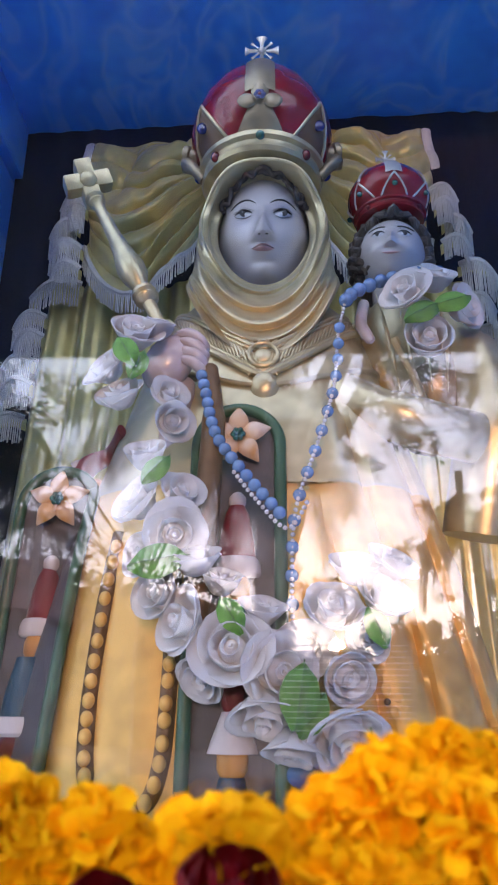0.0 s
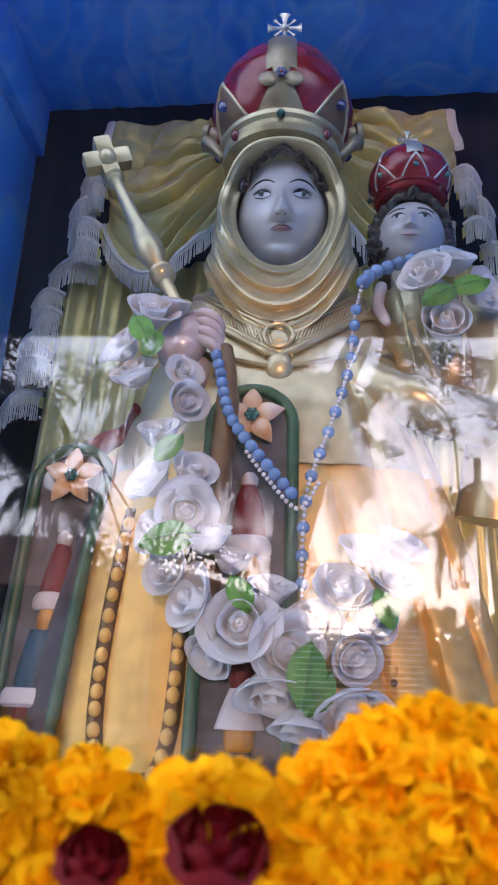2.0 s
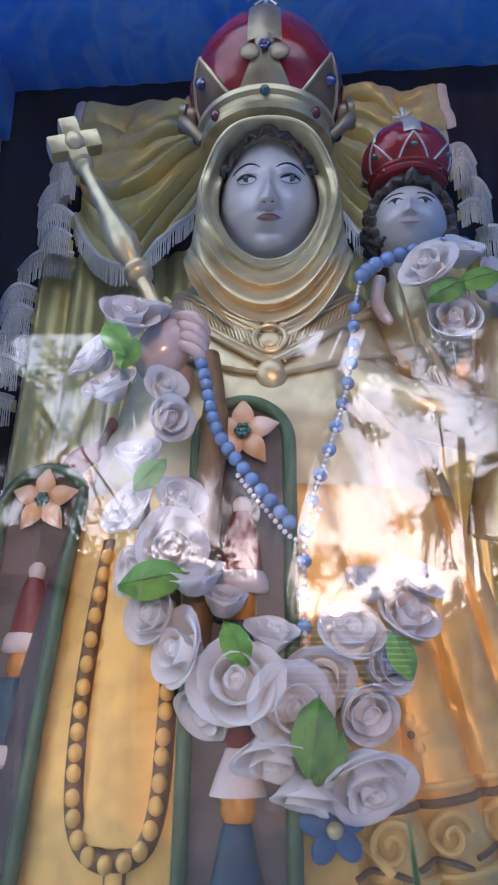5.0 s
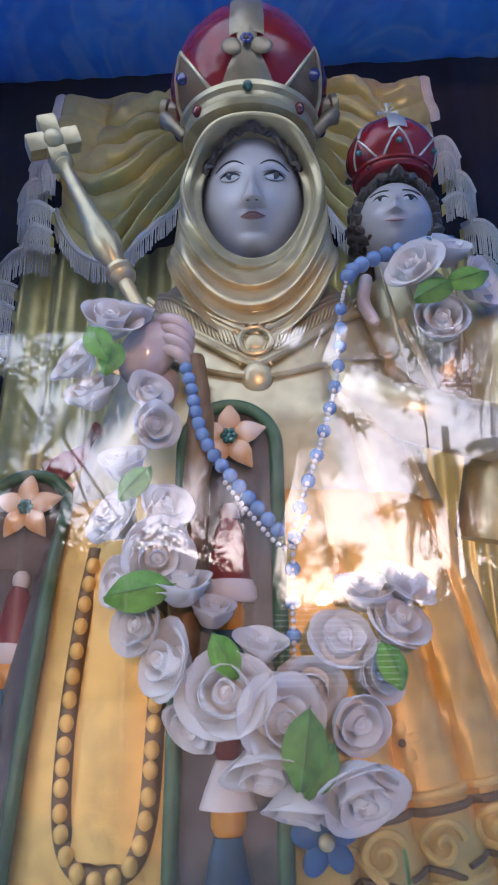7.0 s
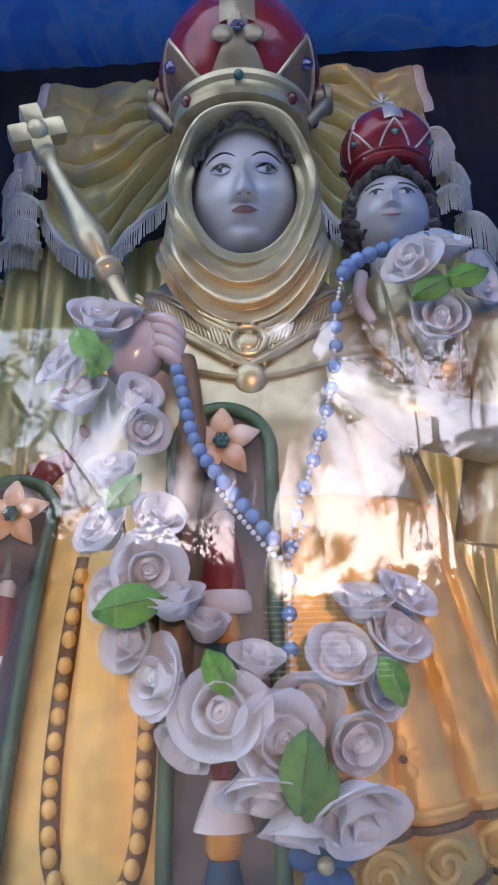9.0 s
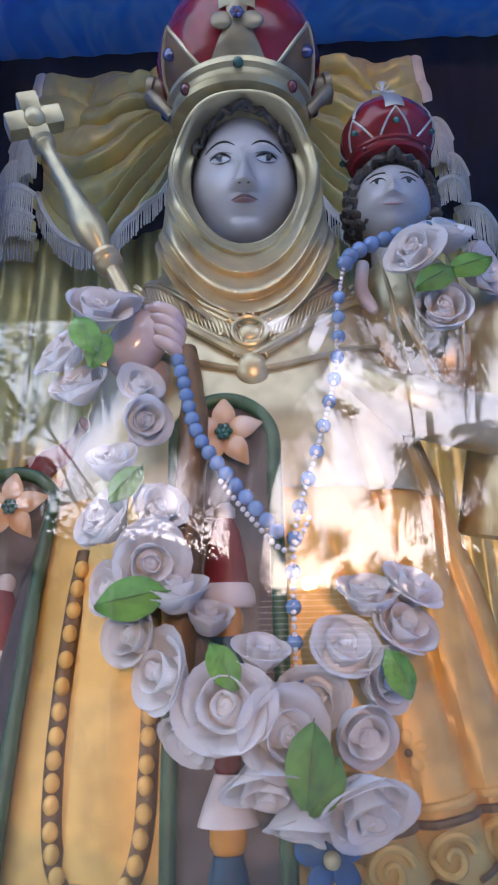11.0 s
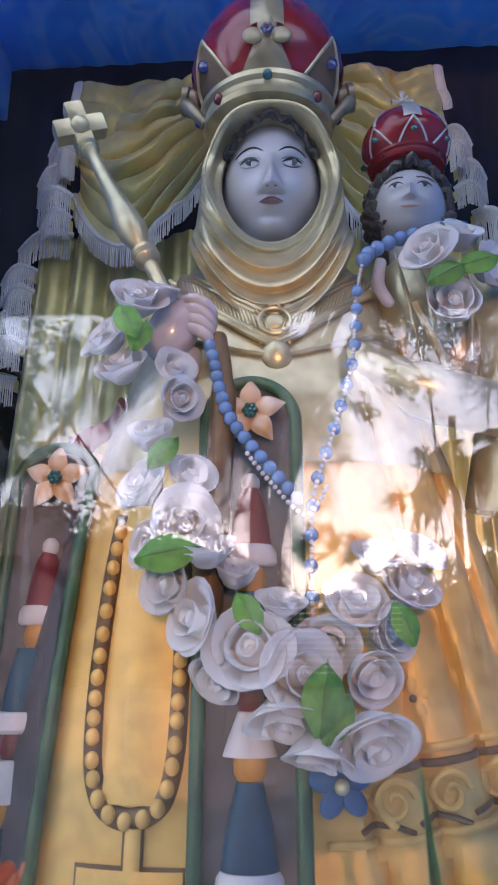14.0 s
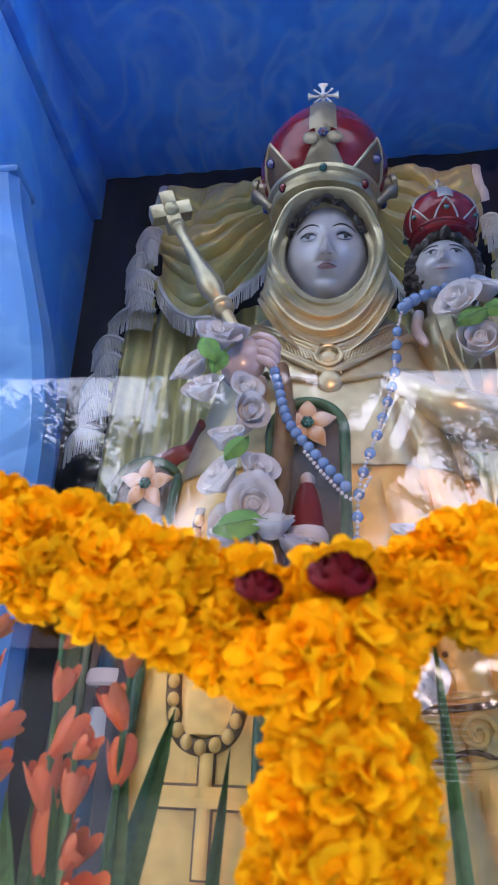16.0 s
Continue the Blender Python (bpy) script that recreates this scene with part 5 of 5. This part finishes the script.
for x, z, r in ((0.011, 1.381, 0.0145), (-0.023, 1.378, 0.0105)):
    o = holder("red_rose", "dark red rose tucked into the marigold garland", "rose", (x, gy - 0.022, z - 0.006), "red roses")
    o.matrix_world = Matrix.Translation((x, gy - 0.022, z - 0.006)) @ Euler((radians(38), 0, radians(12))).to_matrix().to_4x4() @ Matrix.Scale(r, 4)
    for li in range(4):
        for k in range(5):
            child("petal", red_petals[li], o, Matrix.Rotation(2 * math.pi * (k + 0.5 * li) / 5, 4, "Z"))


# ---- garden behind the viewer, seen in the glass ----
def mirror_y(v):
    return 2 * GLASS_Y - v


def frond(s, base, yaw, rise, length, droop, rg2, m=PALM_LEAF):
    d = Vector((math.cos(yaw), math.sin(yaw), 0))
    rib = []
    for i in range(15):
        t = i / 14
        rib.append(base + d * (length * t * (1 - 0.25 * droop * t * t)) + Vector((0, 0, length * (rise * t - droop * t * t))))
    s.tube(rib, [0.035 * (1 - 0.85 * i / 14) * length / 2.5 for i in range(15)], m, 5)
    side = d.cross(Vector((0, 0, 1)))
    for i in range(2, 92):
        t = i / 92
        f = t * 14
        k = min(13, int(f))
        p = rib[k].lerp(rib[k + 1], f - k)
        ln = length * 0.34 * math.sin(math.pi * min(1, 0.18 + 0.78 * t)) ** 0.7
        for sg in (-1, 1):
            q = p + side * sg * ln * 0.75 + d * ln * 0.45 + Vector((0, 0, -ln * rg2.uniform(0.35, 0.75)))
            w = d * 0.017 * length / 2.5
            mid = p.lerp(q, 0.5) + Vector((0, 0, ln * 0.10))
            s.add([p - w, p + w, mid + w, mid - w, q], [(0, 1, 2, 3), (3, 2, 4)], m)


def palm(x, y, h, crown_r, seed, bend=0.0, n=16, windward=0.0):
    rg2 = random.Random(seed)
    g = holder("palm_tree", "coconut palm dark against the evening sky", "tree", (x, y, 0), "palms")
    pts = [Vector((bend * (1 - t) ** 2, 0, h * t)) for t in [i / 14 for i in range(15)]]
    tr = Shape().tube(pts, [0.17 - 0.05 * i / 14 + 0.008 * (i % 2) for i in range(15)], BARK, 12)
    tr.part("trunk", g)
    s = Shape()
    yaws = [2 * math.pi * k / n + rg2.uniform(-0.2, 0.2) for k in range(n)]
    for k in range(n):
        frond(s, Vector((0, 0, h)), yaws[k], rg2.uniform(0.8, 1.2) if k % 3 == 0 else rg2.uniform(0.2, 0.65), crown_r * rg2.uniform(0.85, 1.1) * (1 - windward * math.cos(yaws[k])), rg2.uniform(0.95, 1.45), rg2)
    s.part("crown", g, smooth=False)
    return g


def limb_tree(name, label, x, y, h, seed, spread, leaves, leaf_size=0.09, lean=(0, 0), levels=4, group="trees", thick=0.018, low=0.0):
    rg2 = random.Random(seed)
    g = holder(name, label, "tree", (x, y, 0), group)
    tr, lf = Shape(), Shape()
    tips = []

    def grow(p, d, ln, r, lev):
        q = p + d * ln
        mid = p.lerp(q, 0.5) + Vector((rg2.uniform(-1, 1), rg2.uniform(-1, 1), rg2.uniform(-1, 1))) * ln * 0.08
        tr.tube([p, mid, q], [r, r * 0.85, r * 0.68], BARK, 6 if lev > 1 else 9)
        if lev >= levels - 1:
            tips.append((p, q))
        if lev < levels:
            for _ in range(3 if lev > 0 else 4):
                dd = (d + Vector((rg2.uniform(-1, 1), rg2.uniform(-1, 1), rg2.uniform(-0.35, 0.7))) * spread).normalized()
                grow(p.lerp(q, rg2.uniform(0.55, 1.0)), dd, ln * rg2.uniform(0.55, 0.8), r * 0.55, lev + 1)
    grow(Vector((0, 0, 0)), Vector((lean[0], lean[1], 1)).normalized(), h * 0.42, h * thick, 0)
    tr.part("trunk", g)
    for _ in range(leaves if tips else 0):
        a, b = rg2.choice(tips)
        p = a.lerp(b, rg2.random()) + Vector((rg2.gauss(0, 1), rg2.gauss(0, 1), rg2.gauss(0, 1))) * leaf_size * 1.6
        if p.z < low:
            continue
        u = Vector((rg2.gauss(0, 1), rg2.gauss(0, 1), rg2.gauss(0, 1))).normalized()
        w = u.orthogonal().normalized()
        sz = leaf_size * rg2.uniform(0.6, 1.2)
        lf.add([p - u * sz, p + w * sz * 0.45, p + u * sz, p - w * sz * 0.45], [(0, 1, 2, 3)], TREE_LEAF)
    lf.part("crown", g, smooth=False, kind="stuff")
    return g


def hanging_palm(x, y, h, ends, seed):
    """A coconut palm whose long fronds arch out and hang: rows of each tip's offset from the crown's heart."""
    rg2 = random.Random(seed)
    g = holder("palm_tree", "tall coconut palm with long hanging fronds against the sky", "tree", (x, y, 0), "palms")
    tr = Shape().tube([Vector((-0.25 * (1 - i / 14) ** 2, 0, h * i / 14)) for i in range(15)], [0.17 - 0.004 * i for i in range(15)], BARK, 12)
    tr.part("trunk", g)
    for ex, ez in ends:
        s = Shape()
        c0, tip = Vector((0, 0, h)), Vector((ex, rg2.uniform(-0.9, 0.9), h + ez))
        top = Vector((ex * 0.55, tip.y * 0.5, h + 0.30 * abs(ex) + max(0, ez) + 0.35))
        rib = [c0 * (1 - t) ** 2 + top * 2 * t * (1 - t) + tip * t * t for t in [i / 20 for i in range(21)]]
        s.tube(rib, [0.036 - 0.0015 * i for i in range(21)], PALM_LEAF, 5)
        length = sum((b - a).length for a, b in zip(rib, rib[1:]))
        for i in range(6, 120):
            f = i / 120 * 20
            k = min(19, int(f))
            p = rib[k].lerp(rib[k + 1], f - k)
            d = (rib[k + 1] - rib[k]).normalized()
            side = d.cross(Vector((0, 1, 0)) if abs(d.y) < 0.9 else Vector((1, 0, 0))).normalized()
            ln = min(0.85, length * 0.30) * math.sin(math.pi * min(1, 0.14 + 0.80 * i / 120)) ** 0.6 * rg2.uniform(0.85, 1.1)
            for sg in (-1, 1):
                q = p + side * sg * ln * 0.50 + d * ln * 0.55 + Vector((0, rg2.uniform(-0.25, 0.25) * ln, -ln * rg2.uniform(0.30, 0.60)))
                w = d * 0.016
                mid = p.lerp(q, 0.5) + Vector((0, 0, ln * 0.07))
                s.add([p - w, p + w, mid + w, mid - w, q], [(0, 1, 2, 3), (3, 2, 4)], PALM_LEAF)
        s.part("frond", g, smooth=False)
    return g


hanging_palm(-0.15, mirror_y(10.4), 6.35, ((-3.5, -0.95), (-3.2, -0.55), (-2.5, -1.45), (-2.3, -1.95), (-1.85, -2.65), (-1.5, -1.4), (-1.25, -2.2), (-0.8, -1.9), (-0.55, -2.3), (-0.2, -2.0), (0.1, -2.3), (-1.0, -0.9), (-0.4, -1.2), (1.25, -2.0), (1.0, -2.55), (0.75, -1.6), (0.5, -1.1), (1.4, -0.3), (-1.9, -0.2), (-1.6, -1.9), (-1.4, -2.6), (-1.05, -1.55), (-0.9, -2.6), (-0.65, -1.5), (-0.35, -1.7), (-0.1, -2.6), (0.25, -1.6), (0.3, -2.6), (-0.5, 0.4), (0.4, 0.5), (-1.2, 0.5), (-0.9, -0.3), (0.5, -0.4), (-2.7, -0.9), (-0.6, 1.1), (0.3, 1.2), (-1.6, 0.9), (1.0, 1.0), (-2.4, 0.5), (-0.1, 0.7)), 1)
palm(-6.2, mirror_y(13), 6.6, 2.0, 3, bend=-0.8, n=16)
palm(4.55, mirror_y(16), 5.7, 1.7, 5, bend=0.3, n=17)
palm(4.1, mirror_y(9.0), 6.6, 1.9, 8, bend=0.6, n=16)
palm(7.0, mirror_y(25), 8.2, 2.6, 2, bend=0.8)
palm(-11.0, mirror_y(32), 10.0, 3.0, 6, bend=0.5)
palm(12.5, mirror_y(34), 11.5, 3.2, 9, bend=-0.6)
limb_tree("tree", "half bare tree with tangled twigs against the sky", -4.2, mirror_y(13), 4.9, 7, 0.85, 4200, 0.035, (0.02, 0), 6, thick=0.006)
limb_tree("tree", "thin leafed small tree below the sunset", 0.6, mirror_y(18), 5.6, 12, 0.75, 7000, 0.045, (0.02, 0), 5, thick=0.007)
limb_tree("tree", "low bushy tree below the sunset", 4.4, mirror_y(22), 4.6, 15, 0.8, 16000, 0.055, (0.0, 0), 5, thick=0.009)
limb_tree("tree", "dense bushy tree between the palms", -1.0, mirror_y(15), 3.5, 33, 0.85, 16000, 0.07, (0.0, 0), 5, thick=0.012)
limb_tree("tree", "leafy tree beside the utility pole", 6.3, mirror_y(17), 5.6, 37, 0.8, 14000, 0.07, (0.0, 0), 5, thick=0.009)
limb_tree("tree", "thick leafed tree that overhangs the yard", -6.9, mirror_y(11.5), 8.4, 37, 0.70, 12000, 0.06, (0.0, 0), 5, thick=0.006, low=5.0)
limb_tree("tree", "tall thin tree with a high leafy crown", -2.4, mirror_y(12), 10.6, 41, 0.75, 15000, 0.06, (0.0, 0), 5, thick=0.004, low=7.3)
limb_tree("tree", "broad dark tree at the edge of the yard", -13.0, mirror_y(30), 8.0, 18, 0.8, 6500, 0.13, (0, 0), 5)
limb_tree("tree", "broad dark tree at the edge of the yard", 15.0, mirror_y(24), 9.5, 21, 0.8, 7000, 0.13, (0, 0), 5)
Shape().tube([(5.15, mirror_y(20), 0), (5.3, mirror_y(20), 8.35)], [0.13, 0.11], CONCRETE, 12).thing("utility_pole", "plain concrete utility pole", "pole")
# far tree line
far = Shape()
rg = random.Random(31)


def tree_top(x):
    return 4.9 + 1.2 * noise.noise((x * 0.12, 3.0, 0)) + 0.7 * noise.noise((x * 0.4, 7.0, 0)) + 1.8 * step(2, 9, abs(x - 3.2)) + 3.2 * step(0.5, -4, x)


far.grid(lambda u, v: (-90 + 180 * u, mirror_y(44) - 2.5 * (1 - v) * math.sin(u * 90), v * tree_top(-90 + 180 * u) * 0.88), 300, 4, TREE_LEAF)
for k in range(26000):
    x = rg.uniform(-70, 70)
    top = tree_top(x)
    p = Vector((x, mirror_y(42) + rg.uniform(-3, 3), rg.uniform(0.0, 1.0) ** 0.7 * max(0.8, top)))
    u = Vector((rg.gauss(0, 1), rg.gauss(0, 1), rg.gauss(0, 1))).normalized()
    w = u.orthogonal().normalized()
    sz = rg.uniform(0.14, 0.34)
    far.add([p - u * sz, p + w * sz * 0.6, p + u * sz, p - w * sz * 0.6], [(0, 1, 2, 3)], TREE_LEAF)
far.thing("far_trees", "far line of dark trees along the horizon", "trees", kind="stuff", smooth=False)
# house with a tiled roof
hs = holder("house", "low grey house with a clay tile roof", "house", (-11.0, mirror_y(24), 0))
Shape().box((-3.2, -2.5, 0), (3.2, 2.5, 4.6), CONCRETE, 0.02).part("wall", hs)
rf = Shape().add([(-3.8, -3.2, 4.5), (3.8, -3.2, 4.5), (3.8, 3.2, 4.5), (-3.8, 3.2, 4.5), (-3.8, 0, 6.6), (3.8, 0, 6.6)], [(0, 1, 5, 4), (2, 3, 4, 5), (0, 4, 3), (1, 2, 5), (0, 3, 2, 1)], ROOF_TILE)
rf.part("roof", hs, smooth=False)

# slatted screen and a hanging vine in the yard
screen = holder("slatted_screen", "white slatted screen standing in the yard", "screen", (0.75, mirror_y(10.5), 0))
for k in range(15):
    z = 1.30 + 0.085 * k
    x0 = -1.15 + 0.085 * max(0, k - 6)
    Shape().box((x0, -0.012, z), (1.25, 0.012, z + 0.022), WHITE_SLAT, 0.003).part("slat", screen)
for x in (-1.12, 1.2):
    Shape().box((x - 0.03, 0.015, 0), (x + 0.03, 0.06, 1.9 if x < 0 else 2.55), CONCRETE, 0.004).part("post", screen)
# forked trunk close to the palm, with thin leafy boughs and a hanging vine
fork = holder("forked_tree", "forked tree with thin leafy boughs against the evening sky", "tree", (0.0, mirror_y(9.2), 0))
ft = Shape()


def limb(pts, r0, r1):
    line = smooth_line([(x, 0, z) for x, z in pts], 8)
    ft.tube(line, [r0 + (r1 - r0) * i / (len(line) - 1) for i in range(len(line))], BARK, 12)


limb([(-0.10, 0.0), (-0.07, 2.27), (0.01, 3.03), (0.13, 3.69), (0.30, 4.38), (0.31, 4.95)], 0.12, 0.16)
limb([(0.28, 4.82), (0.35, 5.54), (0.63, 6.09), (0.92, 6.76)], 0.18, 0.09)
limb([(0.42, 5.10), (0.66, 5.68), (0.86, 6.08), (1.10, 6.65)], 0.12, 0.06)
limb([(0.34, 4.85), (0.76, 5.31), (1.11, 5.72), (1.34, 6.23), (1.44, 6.80)], 0.17, 0.08)
ft.part("trunk", fork)
rg = random.Random(44)


def bough(name, pts, r, twigs, reach, leaves, label):
    """A thin bough whose side twigs carry small leaves."""
    line = smooth_line([(x, 0.05, z) for x, z in pts], 10)
    wood, leaf = Shape().tube(line, [r * (1 - 0.75 * i / (len(line) - 1)) for i in range(len(line))], BARK, 6), Shape()
    for _ in range(twigs):
        p = rg.choice(line[3:])
        d = Vector((rg.gauss(0, 1), rg.gauss(0, 0.6), rg.gauss(-0.25, 0.8))).normalized()
        ln = reach * rg.uniform(0.35, 1.0)
        tw = [p + d * ln * t + Vector((0.06 * math.sin(5 * t + p.x * 9), 0, -0.22 * ln * t * t)) for t in [i / 6 for i in range(7)]]
        wood.tube(tw, [0.006 - 0.0006 * i for i in range(7)], BARK, 4)
        for _ in range(leaves):
            q = rg.choice(tw[1:]) + Vector((rg.gauss(0, 0.035), rg.gauss(0, 0.05), rg.gauss(0, 0.035)))
            u = Vector((rg.gauss(0, 1), rg.gauss(0, 0.7), rg.gauss(-0.5, 1))).normalized()
            w = u.cross(Vector((0, 1, 0.2))).normalized()
            sz = rg.uniform(0.022, 0.042)
            leaf.add([q, q + u * sz + w * sz * 0.42, q + u * sz * 2, q + u * sz - w * sz * 0.42], [(0, 1, 2, 3)], TREE_LEAF)
    o = wood.part(name, fork, label)
    tagged(leaf.part("leaves", o, smooth=False), kind="stuff")


bough("bough", [(1.18, 5.80), (1.58, 5.84), (1.90, 5.75), (2.20, 5.40), (2.29, 4.91), (2.30, 4.20), (2.29, 3.66), (2.32, 3.00)], 0.030, 46, 0.34, 9, "long hanging leafy bough")
bough("bough", [(0.86, 5.33), (1.08, 5.10), (1.25, 4.97), (1.43, 4.85)], 0.016, 26, 0.34, 10, "short leafy bough")
bough("bough", [(1.40, 6.60), (1.98, 6.26), (2.33, 5.95), (2.85, 5.60), (3.25, 5.35)], 0.022, 95, 0.60, 13, "spreading leafy bough")
bough("bough", [(1.36, 6.35), (1.59, 6.12), (1.75, 5.66), (1.92, 5.25)], 0.018, 70, 0.50, 12, "spreading leafy bough")
bough("bough", [(1.40, 6.50), (1.90, 6.50), (2.60, 6.35), (3.30, 6.15)], 0.022, 110, 0.65, 14, "spreading leafy bough")
bough("bough", [(2.30, 3.72), (2.07, 3.70), (1.80, 3.66), (1.57, 3.58)], 0.009, 26, 0.26, 9, "thin leafy twig")
bough("bough", [(2.29, 4.02), (2.15, 4.16), (2.00, 4.28)], 0.007, 14, 0.22, 8, "thin leafy twig")
bare = holder("bare_branch", "thin bare curving branch with a few twigs", "branch", (-2.75, mirror_y(9.2), 0))
bs2 = Shape().tube(smooth_line([(0.10, 0, 6.4), (-0.04, 0, 5.15), (-0.48, 0, 4.46), (-0.63, 0, 4.0), (-0.62, 0, 0.0)], 8), [0.030 + 0.0008 * i for i in range(33)], BARK, 8)
bs2.part("stem", bare)
